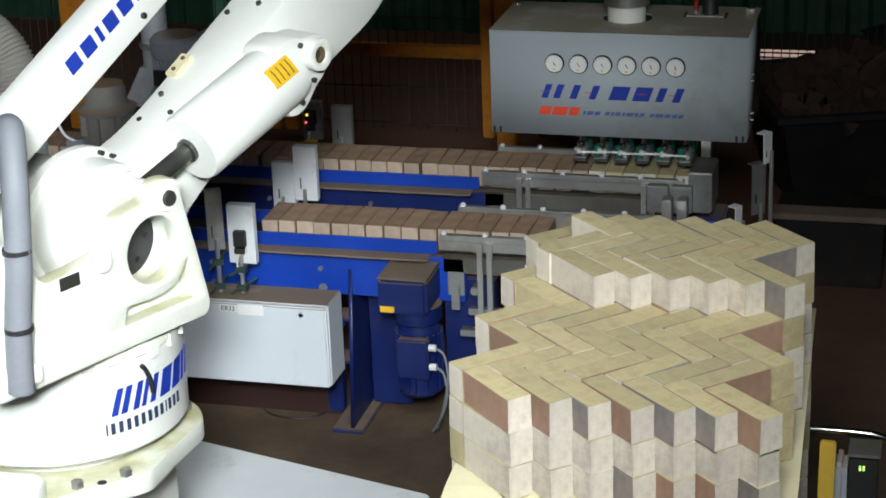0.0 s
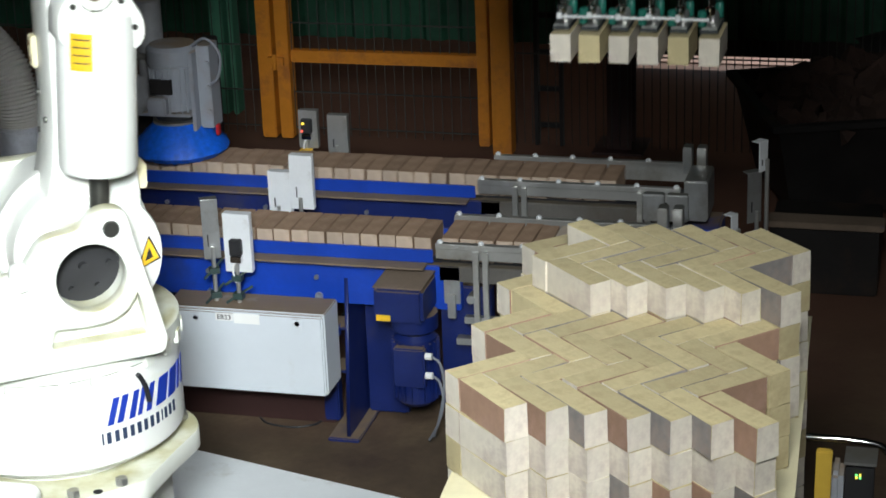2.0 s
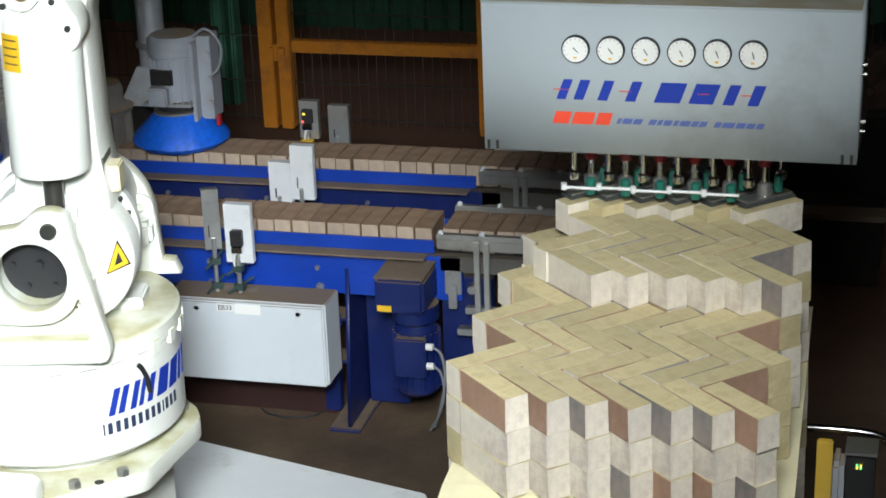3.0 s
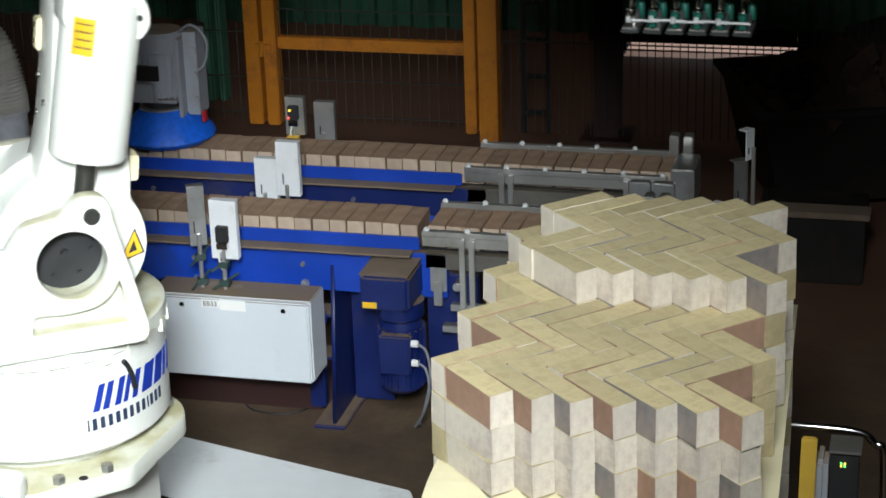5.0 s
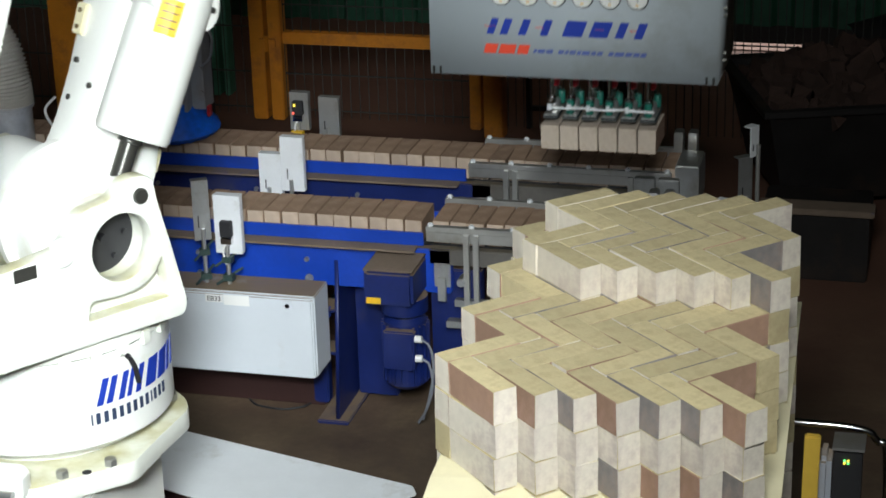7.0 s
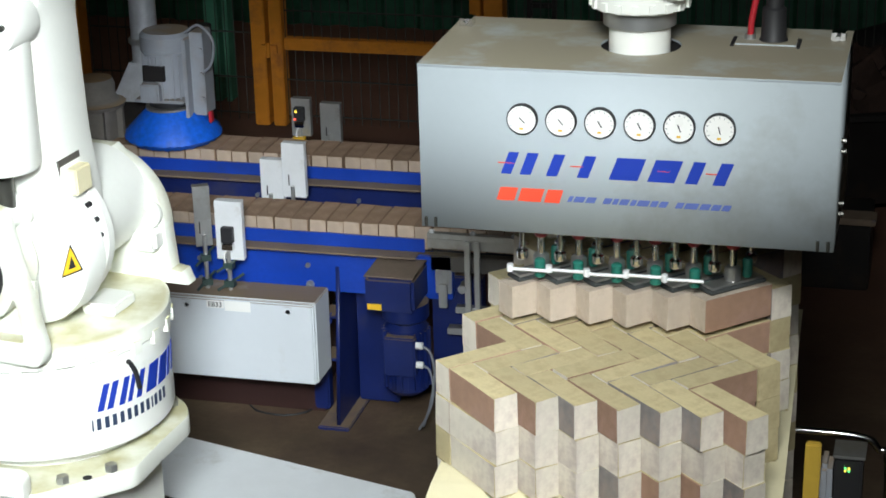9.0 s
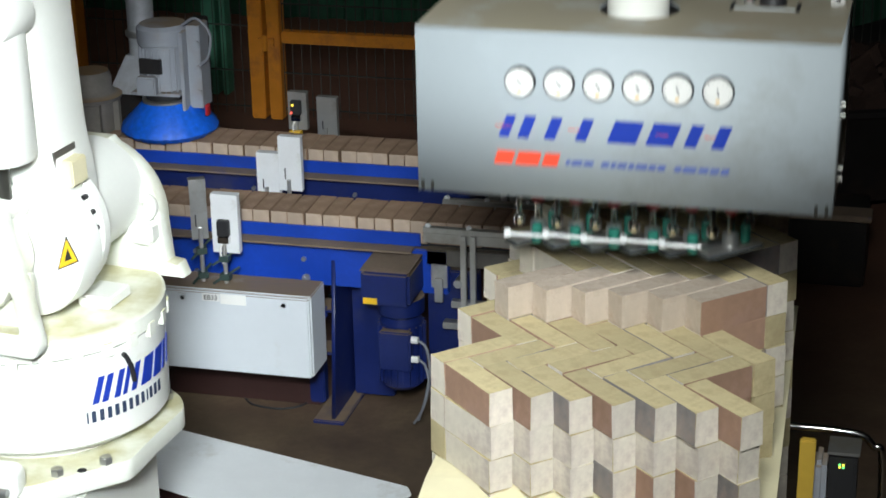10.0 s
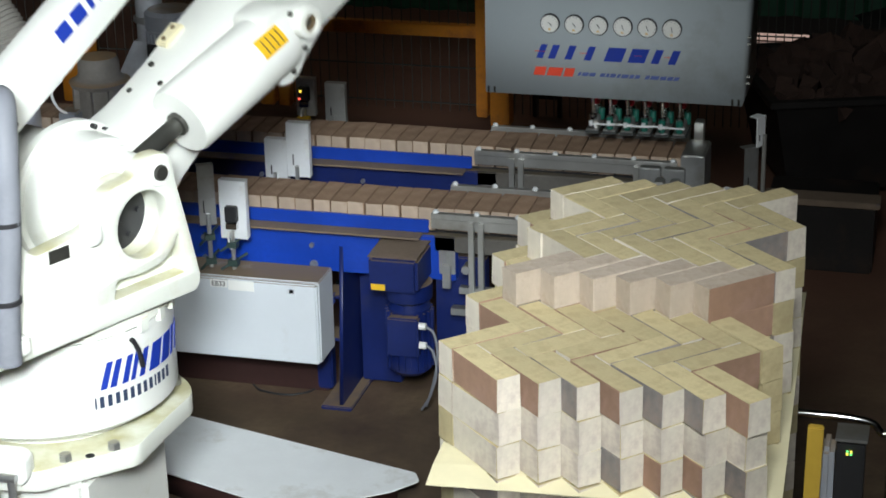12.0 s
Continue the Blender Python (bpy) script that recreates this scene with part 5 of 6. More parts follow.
def lower_arm():
    """Origin at the shoulder axis, z along the arm, x to the front."""
    o = rounded([(-0.10, -0.02), (-0.05, -0.11), (0.06, -0.11), (0.12, -0.03), (0.125, 0.16), (0.108, 0.30), (0.108, 0.66), (0.18, 0.84), (0.21, 1.10), (0.18, 1.32), (0.08, 1.40),
                 (-0.04, 1.36), (-0.07, 1.20), (-0.068, 0.40), (-0.078, 0.26), (-0.11, 0.12)], 0.05)
    bm = slab([o], 0.20, 0.018, Matrix.Translation((0, -0.10, 0)) @ XZ)
    arm = part("lower_arm", bm, M["robot_clean"], robot, "white cast lower arm", local=True, smooth=True)
    for y, z in ((-0.045, 0.33), (-0.13, 0.378), (-0.045, 0.433), (-0.037, 0.77), (-0.122, 0.824)):
        bm = bmesh.new()
        rod(bm, (-0.080, y, z), (-0.094, y, z), 0.0085, seg=10)
        part("arm_bolt", bm, M["dark_rod"], arm, local=True)
    bm = bmesh.new()
    box(bm, -0.100, -0.075, -0.055, -0.006, 0.50, 0.585)
    part("limit_block", bm, M["sheet"], arm, "cream stop block", local=True, bevel=0.004)
    for z in (0.52, 0.565):
        bm = bmesh.new()
        rod(bm, (-0.099, -0.03, z), (-0.104, -0.03, z), 0.007, seg=10)
        part("arm_bolt", bm, M["bronze"], arm, local=True)
    # raised dark plate: the shade of the recess round the stop block, as colour
    bm = bmesh.new()
    box(bm, 0.108, 0.132, -0.19, -0.085, 0.16, 0.27)
    part("stop_plate", bm, M["dark_steel"], arm, "dark plate standing for the shade of a recess", local=True)
    bm = bmesh.new()
    box(bm, 0.12, 0.165, -0.165, -0.09, 0.17, 0.24)
    part("stop_block", bm, M["sheet"], arm, "cream rubber stop block", local=True, bevel=0.004)
    # round hub at the shoulder with its warning sign
    bm = bmesh.new()
    lathe(bm, [(0.172, -0.206), (0.188, -0.198), (0.192, -0.185), (0.192, -0.11)], seg=56, axis="y")
    part("shoulder_hub", bm, M["robot_clean"], arm, local=True, smooth=True)
    bm = slab([[(0.116, -0.042), (0.176, -0.016), (0.150, 0.046)]], 0.002, 0, Matrix.Translation((0, -0.2075, 0)) @ XZ)
    sign = part("warning_sign", bm, M["tag_yellow"], arm, "yellow triangular warning sticker", local=True)
    for rim in ([(0.137, -0.020), (0.160, -0.010), (0.150, 0.018)], [(0.112, -0.046), (0.181, -0.016), (0.178, -0.013), (0.116, -0.041)],
                [(0.181, -0.016), (0.151, 0.052), (0.149, 0.046), (0.177, -0.016)], [(0.112, -0.046), (0.116, -0.042), (0.151, 0.047), (0.150, 0.052)]):
        bm = slab([rim], 0.001, 0, Matrix.Translation((0, -0.2095, 0)) @ XZ)
        part("symbol", bm, M["black"], sign, local=True)
    # trunnion of the gas spring
    bm = bmesh.new()
    lathe(bm, [(0.056, -0.27), (0.062, -0.26), (0.070, -0.19)], (0.03, 0, 0.755), 28, axis="y")
    part("trunnion", bm, M["robot_clean"], arm, local=True, smooth=True)
    bm = slab([[(0.135, 0.845), (0.170, 0.845), (0.152, 0.88)]], 0.002, 0, Matrix.Translation((0, -0.2015, 0.0)) @ XZ)
    part("warning_label", bm, M["tag_yellow"], arm, "small yellow warning label", local=True)
    return arm


def balance_cylinder():
    """Gas spring body: origin at its upper eye, z down towards the piston rod."""
    bm = bmesh.new()
    lathe(bm, [(0.06, 0.055), (0.097, 0.07), (0.102, 0.10), (0.102, 0.468), (0.096, 0.481), (0.034, 0.484)], seg=44)
    c = part("balance_cylinder", bm, M["robot_clean"], robot, "white gas spring cylinder", local=True, smooth=True)
    bm = bmesh.new()
    lathe(bm, [(0.0345, 0.478), (0.034, 0.496), (0.027, 0.498)], seg=24)
    part("gland", bm, M["dark_rod"], c, "dark rod gland", local=True, smooth=True)
    bm = bmesh.new()
    arc_block(bm, 0.1025, radians(-72), radians(-38), 0.105, 0.20, thick=0.0015)
    label = part("yellow_label", bm, M["tag_yellow"], c, "yellow sticker with faint print", local=True)
    for k in range(4):
        bm = bmesh.new()
        arc_block(bm, 0.1040, radians(-68), radians(-43), 0.118 + 0.02 * k, 0.122 + 0.02 * k, thick=0.0005)
        part("print_line", bm, M["bronze"], label, local=True)
    # end casting that grips the trunnion, with ears and screws
    o = rounded([(0.098, 0.13), (0.098, 0.06), (0.07, 0.02), (0.048, -0.045), (-0.03, -0.058), (-0.056, -0.01), (-0.070, 0.035), (-0.098, 0.075), (-0.106, 0.115), (-0.09, 0.15)], 0.02)
    bm = slab([o], 0.13, 0.012, Matrix.Translation((0, 0.005, 0)) @ XZ)
    part("end_casting", bm, M["robot_clean"], c, local=True, smooth=True)
    bm = slab([circle(0.02, 0, 0.043), circle(0.02, 0, 0.028)[::-1]], 0.05, 0.004, Matrix.Translation((0, -0.068, 0)) @ XZ)
    part("eye_ring", bm, M["robot_clean"], c, local=True, smooth=True)
    bm = slab([circle(0.02, 0, 0.0278), circle(0.02, 0, 0.015, 20)[::-1]], 0.03, 0.002, Matrix.Translation((0, -0.070, 0)) @ XZ)
    part("bush", bm, M["bronze"], c, "bronze bush", local=True, smooth=True)
    bm = bmesh.new()
    rod(bm, (0.02, -0.076, 0), (0.02, -0.05, 0), 0.0148, seg=18)
    part("trunnion_pin", bm, M["dark_rod"], c, local=True, smooth=True)
    for x, z in ((-0.084, 0.098), (0.072, 0.04), (-0.05, 0.03)):
        bm = bmesh.new()
        rod(bm, (x, -0.068, z), (x, -0.058, z), 0.008, seg=10)
        part("screw", bm, M["dark_rod"], c, local=True)
    return c


def piston_rod():
    """Origin at the lower pin, z up the rod."""
    bm = bmesh.new()
    rod(bm, (0, 0, 0.02), (0, 0, 0.45), 0.026, seg=24)
    p = part("piston_rod", bm, M["dark_rod"], robot, "dark steel piston rod", local=True, smooth=True)
    bm = bmesh.new()
    lathe(bm, [(0.036, -0.03), (0.036, 0.03)], (0, 0, 0), 24, axis="y")
    part("rod_eye", bm, M["robot_clean"], p, local=True, smooth=True)
    return p


def parallel_link():
    """Origin at its lower pivot, z along the link."""
    o = rounded([(-0.062, -0.06), (0.062, -0.06), (0.062, 1.30), (-0.062, 1.30)], 0.04)
    bm = slab([o], 0.09, 0.010, XZ)
    k = part("parallel_link", bm, M["robot_clean"], robot, "white parallel link bar with print", local=True, smooth=True)
    z = 0.345
    for w in (0.045, 0.045, 0.015, 0.045, 0.045, 0.045):
        bm = bmesh.new()
        box(bm, -0.050, -0.004, -0.0475, -0.0455, z, z + w)
        z += w + 0.018
        part("blue_bar", bm, M["ink_blue"], k, "blue block print", local=True)
    bm = bmesh.new()
    box(bm, -0.050, -0.034, -0.0475, -0.0455, 0.175, 0.335)
    part("grey_mark", bm, M["white_cover"], k, "pale small print", local=True)
    bm = bmesh.new()
    lathe(bm, [(0.032, -0.06), (0.032, 0.055)], (0, 0, 0), 24, axis="y")
    part("pivot", bm, M["steel"], k, "steel pivot cap", local=True, smooth=True)
    for z in (0.10, 0.62):
        bm = bmesh.new()
        lathe(bm, [(0.009, -0.052), (0.009, -0.045)], (0.04, 0, z), 10, axis="y")
        part("screw", bm, M["dark_rod"], k, local=True)
    return k


def upper_arm():
    """Origin at the elbow, x along the arm to the wrist."""
    o = rounded([(-0.30, -0.12), (-0.30, 0.14), (0.2, 0.15), (1.55, 0.085), (1.74, 0.07), (1.74, -0.07), (1.55, -0.085), (0.2, -0.15)], 0.05)
    bm = slab([o], 0.20, 0.02, XZ)
    u = part("upper_arm", bm, M["robot_clean"], robot, "white cast upper arm", local=True, smooth=True)
    bm = bmesh.new()
    lathe(bm, [(0.15, -0.18), (0.16, -0.17), (0.16, 0.17), (0.15, 0.18)], (0, 0, 0), 36, axis="y")
    part("elbow_barrel", bm, M["robot_clean"], u, local=True, smooth=True)
    bm = bmesh.new()
    lathe(bm, [(0.085, -0.125), (0.085, 0.125)], (1.65, 0, 0), 32, axis="y")
    cap = part("wrist_joint", bm, M["robot_clean"], u, local=True, smooth=True)
    bm = bmesh.new()
    for i in range(6):
        a = 2 * math.pi * i / 6
        x, z = 1.65 + 0.06 * math.cos(a), 0.06 * math.sin(a)
        lathe(bm, [(0.006, -0.131), (0.006, -0.124)], (x, 0, z), 8, axis="y")
    part("cap_screws", bm, M["dark_rod"], cap, local=True)
    return u


def wrist():
    """Origin at the wrist joint; the tool column hangs down from it."""
    bm = bmesh.new()
    box(bm, -0.04, 0.15, -0.115, 0.115, -0.135, 0.11)
    w = part("wrist", bm, M["robot_clean"], robot, "white wrist housing", local=True, bevel=0.025)
    bm = bmesh.new()
    lathe(bm, [(0.105, -0.175), (0.112, -0.17), (0.112, -0.14), (0.09, -0.125)], seg=36)
    for i in range(18):
        m = Matrix.Rotation(2 * math.pi * i / 18, 4, "Z")
        box(bm, 0.108, 0.118, -0.008, 0.008, -0.170, -0.150, m)
    part("wrist_ring", bm, M["robot_clean"], w, local=True, smooth=True)
    bm = bmesh.new()
    lathe(bm, [(0.085, -0.215), (0.085, -0.176)], seg=36)
    part("flange_ring", bm, M["steel"], w, "steel flange ring", local=True, smooth=True)
    bm = bmesh.new()
    lathe(bm, [(0.072, -0.30), (0.072, -0.216)], seg=36)
    part("tool_column", bm, M["robot_clean"], w, local=True, smooth=True)
    bm = bmesh.new()
    for i in range(5):
        box(bm, 0.0 + i * 0.022, 0.014 + i * 0.022, -0.1175, -0.1155, -0.02, 0.012 + 0.012 * (i % 2))
    part("blue_mark", bm, M["ink_blue"], w, "small blue script-like bars", local=True)
    return w


P_ARM, P_CYL, P_ROD, P_LINK, P_UP, P_WRIST = lower_arm(), balance_cylinder(), piston_rod(), parallel_link(), upper_arm(), wrist()

# ---------------------------------------------------------------- gripper
gripper = thing("brick_gripper", -0.144, 3.15, 1.0, "grey sheet-metal gripper hood with gauges and six suction heads", "gripper")
GW, GH, GD, REACH = 0.955, 0.39, 0.445, 0.178


def gripper_body():
    w, d, h = GW / 2, GD / 2, GH
    rim = [(-w, -d), (w, -d), (w, d), (-w, d)]
    inner = [(-w + 0.004, -d + 0.004), (-w + 0.004, d - 0.004), (w - 0.004, d - 0.004), (w - 0.004, -d + 0.004)]
    bm = slab([rim, inner], h, 0.0, pose(0, 0, h / 2))
    hood = part("hood", bm, M["grey_paint"], gripper, "grey painted sheet-metal hood", local=True)
    o = [(-w, -d), (w, -d), (w, d), (-w, d)]
    bm = slab([o, circle(0.0, 0.02, 0.095, 32)[::-1]], 0.006, 0.001, pose(0, 0, h + 0.003))
    part("lid", bm, M["grey_paint"], gripper, "dusty grey lid with a round opening", local=True)
    bm = bmesh.new()
    box(bm, -w + 0.02, w - 0.02, -0.12, 0.12, 0.03, 0.10)
    box(bm, -0.10, 0.10, -0.10, 0.12, 0.10, 0.385)
    part("inner_frame", bm, M["dark"], gripper, local=True, bevel=0.005)
    for i in range(6):
        x = -0.232 + 0.0898 * i
        bm = bmesh.new()
        lathe(bm, [(0.0345, -d - 0.012), (0.0362, -d - 0.009), (0.0362, -d)], (x, 0, 0.278), 28, axis="y")
        g = part("gauge", bm, M["black"], gripper, "round pressure gauge", local=True, smooth=True)
        bm = bmesh.new()
        lathe(bm, [(0.0325, -d - 0.0135), (0.0325, -d - 0.0122)], (x, 0, 0.278), 28, axis="y")
        part("dial", bm, M["dial"], g, "white dial", local=True)
        bm = bmesh.new()
        m = Matrix.Translation((x, -d - 0.0145, 0.278)) @ Matrix.Rotation(radians(-45 + 6 * i), 4, "Y")
        box(bm, -0.0012, 0.0012, -0.0006, 0.0006, -0.010, 0.008, m)
        part("needle", bm, M["black"], g, local=True)
        bm = bmesh.new()
        box(bm, x - 0.005, x + 0.004, -d - 0.0146, -d - 0.0137, 0.255, 0.2595)
        part("dial_mark", bm, M["tag_yellow"], g, local=True)
        bm = bmesh.new()
        for a in range(-120, 121, 24):
            mm = Matrix.Translation((x, -d - 0.0142, 0.278)) @ Matrix.Rotation(radians(a), 4, "Y")
            box(bm, -0.0005, 0.0005, -0.0003, 0.0003, 0.026, 0.030, mm)
        part("scale", bm, M["ink_dark"], g, local=True)

    def bars(name, spec, x, z0, z1, lean, material, label):
        for wd, gap in spec:
            bm = bmesh.new()
            vs = [bm.verts.new((xx + s, -d - t, z)) for t in (0.0005, 0.0016) for xx, z, s in
                  ((x, z0, 0), (x + wd, z0, 0), (x + wd, z1, lean), (x, z1, lean))]
            bm.faces.new((vs[4], vs[5], vs[6], vs[7]))
            for i in range(4):
                j = (i + 1) % 4
                bm.faces.new((vs[i], vs[j], vs[4 + j], vs[4 + i]))
            x += wd + gap
            part(name, bm, M[material], hood, label, local=True)

    bars("blue_mark", [(0.024, 0.020), (0.026, 0.036), (0.026, 0.046), (0.026, 0.048), (0.066, 0.022), (0.062, 0.024), (0.028, 0.034), (0.028, 0)],
         -0.285, 0.143, 0.196, 0.020, "ink_blue", "blue slanted block print")
    bars("red_line", [(0.040, 0.130), (0.030, 0.170), (0.030, 0.080), (0.025, 0)], -0.292, 0.168, 0.1705, 0.0, "ink_red", "thin red line")
    bars("red_mark", [(0.042, 0.008), (0.054, 0.008), (0.036, 0)], -0.296, 0.078, 0.110, 0.010, "ink_red", "red slanted block print")
    bars("script_mark", [(0.010, 0.004), (0.024, 0.004), (0.022, 0.018), (0.018, 0.004), (0.012, 0.004), (0.020, 0.005), (0.012, 0.004), (0.026, 0.004), (0.016, 0.004), (0.018, 0.020),
                         (0.016, 0.004), (0.030, 0.005), (0.022, 0.004), (0.020, 0.004), (0.018, 0)],
         -0.130, 0.083, 0.097, 0.007, "ink_soft", "pale blue script print as bars")
    ends = [((x, -d - 0.006, 0.004), (x, -d - 0.006, 0.026), 0.004) for x in (-w + 0.012, -w + 0.035, w - 0.012, w - 0.035)]
    ends += [((x - 0.006, -0.1, z), (x + 0.006, -0.1, z), 0.006) for x in (-w - 0.006, w + 0.006) for z in (0.05, 0.075, 0.20, 0.225)]
    for p, q, r in ends:
        bm = bmesh.new()
        rod(bm, p, q, r, seg=8)
        part("hood_screw", bm, M["dark_rod"], hood, local=True)
    for x in (-w + 0.03, w - 0.03):
        bm = bmesh.new()
        box(bm, x - 0.016, x + 0.016, 0.12, 0.16, h + 0.0065, h + 0.026)
        rod(bm, (x, 0.10, h + 0.017), (x, 0.18, h + 0.017), 0.006, seg=8)
        part("latch", bm, M["chrome"], gripper, "small bright latch", local=True)
    bm = bmesh.new()
    tube(bm, bend([(0.245, 0.10, h), (0.25, 0.10, h + 0.07), (0.275, 0.11, h + 0.20), (0.29, 0.13, h + 0.40), (0.26, 0.16, h + 0.75)]), 0.0075, 10)
    part("red_hose", bm, M["red"], gripper, "thin red air hose", local=True, smooth=True)
    bm = bmesh.new()
    tube(bm, bend([(0.30, 0.10, h), (0.30, 0.10, h + 0.08), (0.308, 0.11, h + 0.25), (0.32, 0.13, h + 0.45), (0.30, 0.16, h + 0.75)]), 0.021, 14)
    part("vacuum_hose", bm, M["black"], gripper, "thick black vacuum hose", local=True, smooth=True)
    bm = bmesh.new()
    box(bm, 0.215, 0.355, 0.055, 0.145, h + 0.0065, h + 0.010)
    part("hose_plate", bm, M["grey_paint"], gripper, local=True)
    for x0, x1, y0, y1 in ((0.205, 0.213, 0.04, 0.12), (0.357, 0.365, 0.04, 0.12), (0.213, 0.232, 0.112, 0.12), (0.338, 0.357, 0.112, 0.12)):
        bm = bmesh.new()
        box(bm, x0, x1, y0, y1, h + 0.0062, h + 0.009)
        part("slot", bm, M["black"], gripper, local=True)
    bm = bmesh.new()
    lathe(bm, [(0.034, h + 0.010), (0.030, h + 0.016), (0.028, h + 0.085), (0.022, h + 0.09)], (0.30, 0.10, 0), 20)
    part("hose_cuff", bm, M["black"], gripper, "black hose cuff", local=True, smooth=True)
    bm = bmesh.new()
    lathe(bm, [(0.013, h + 0.007), (0.013, h + 0.022)], (0.245, 0.10, 0), 12)
    part("hose_fitting", bm, M["steel"], gripper, local=True)


gripper_body()


def suction_head(i):
    """One telescopic suction foot; origin at the hood's lower edge."""
    bm = bmesh.new()
    rod(bm, (0, 0, -0.125), (0, 0, 0.09), 0.009, seg=14)
    rod(bm, (0.0, 0.055, -0.12), (0.0, 0.055, 0.09), 0.007, seg=12)
    rod(bm, (0.0, -0.055, -0.12), (0.0, -0.055, 0.09), 0.007, seg=12)
    s = part("suction_head", bm, M["chrome"], gripper, "chrome guide rods of a suction head", local=True, smooth=True)
    bm = bmesh.new()
    lathe(bm, [(0.014, -0.082), (0.018, -0.075), (0.018, 0.02)], seg=16)
    part("red_sleeve", bm, M["red"], s, "red plastic sleeve", local=True, smooth=True)
    for y in (-0.055, 0.055):
        bm = bmesh.new()
        lathe(bm, [(0.013, -0.128), (0.015, -0.124), (0.015, -0.108), (0.011, -0.104)], (0, y, 0), 14)
        part("collar", bm, M["chrome"], s, "bright clamp collar", local=True, smooth=True)
    bm = bmesh.new()
    lathe(bm, [(0.009, -0.155), (0.012, -0.150), (0.012, -0.112), (0.009, -0.108)], (0.018, 0.03, 0), 14)
    part("green_valve", bm, M["teal"], s, "green plastic valve", local=True, smooth=True)
    bm = bmesh.new()
    box(bm, -0.024, 0.024, -0.078, 0.078, -0.168, -0.162)
    lathe(bm, [(0.020, -0.162), (0.020, -0.132), (0.013, -0.125)], seg=16)
    part("foot_plate", bm, M["steel"], s, "steel foot plate", local=True, bevel=0.002)
    bm = bmesh.new()
    box(bm, -0.027, 0.027, -0.084, 0.084, -REACH, -0.1685)
    part("suction_pad", bm, M["pad"], s, "dark grey foam suction pad", local=True, bevel=0.003)
    return s


HEADS = [suction_head(i) for i in range(6)]


def link_bar(i):
    """One bar of the spreading linkage between two heads, with the green valve that hangs on it."""
    dy = 0.0 if i % 2 else -0.009
    bm = bmesh.new()
    rod(bm, (0.0, dy, 0.0), (0.092, dy, 0.0), 0.0042, seg=10)
    rod(bm, (0.0, dy, -0.006), (0.0, dy, 0.012), 0.008, seg=10)
    k = part("link_bar", bm, M["plate"], gripper, "bright linkage bar", local=True, smooth=True)
    bm = bmesh.new()
    lathe(bm, [(0.009, -0.026), (0.0135, -0.022), (0.0135, 0.018), (0.009, 0.022)], (0.068, 0.016, 0), 16)
    part("green_valve", bm, M["teal"], k, "green plastic valve", local=True, smooth=True)
    return k


LINKS = [link_bar(i) for i in range(5)]

# ---------------------------------------------------------------- bricks that move
NEAR_Y, FAR_Y = 2.48, 3.13
PICK = 0.068  # the closed heads stand this far off the hood's middle


def loose_brick(kind, label, m, group):
    ob = brick(kind, None, m)
    return tagged(ob, label, "brick", group)


CARRY = []
for row_y, belt_z, strip_n, kinds in ((FAR_Y, FAR_BELT, 3, ["pale", "cream", "pale", "pale", "cream", "pale"]), (NEAR_Y, BELT, 1, ["ash", "ash", "ash", "ash", "ash", "rust"])):
    grp = []
    for k in range(6):
        x = -0.144 + PICK + (k - 2.5) * W_
        grp.append(loose_brick(kinds[k], "cream clay paver carried from the belt to the stack", pose(x, row_y, belt_z, 0, 0, 90), "bricks carried by the gripper"))
    CARRY.append((grp, row_y, belt_z, strip_n))

TRAIN = []
for row_y, belt_z, edge, tag in ((NEAR_Y, BELT, -0.144 + PICK - 3 * W_, "near"), (FAR_Y, FAR_BELT, -0.144 + PICK - 3 * W_, "far")):
    for i in range(46):
        x = edge - (i + 0.5) * (W_ + 0.0004)
        m = pose(x, row_y + RNG.gauss(0, 0.003), belt_z, 0, 0, 90 + RNG.gauss(0, 1.0))
        ob = loose_brick("belt", "brown-red clay paver in a row on the belt", m, "bricks on the conveyor belts")
        TRAIN.append((ob, m, tag, i))


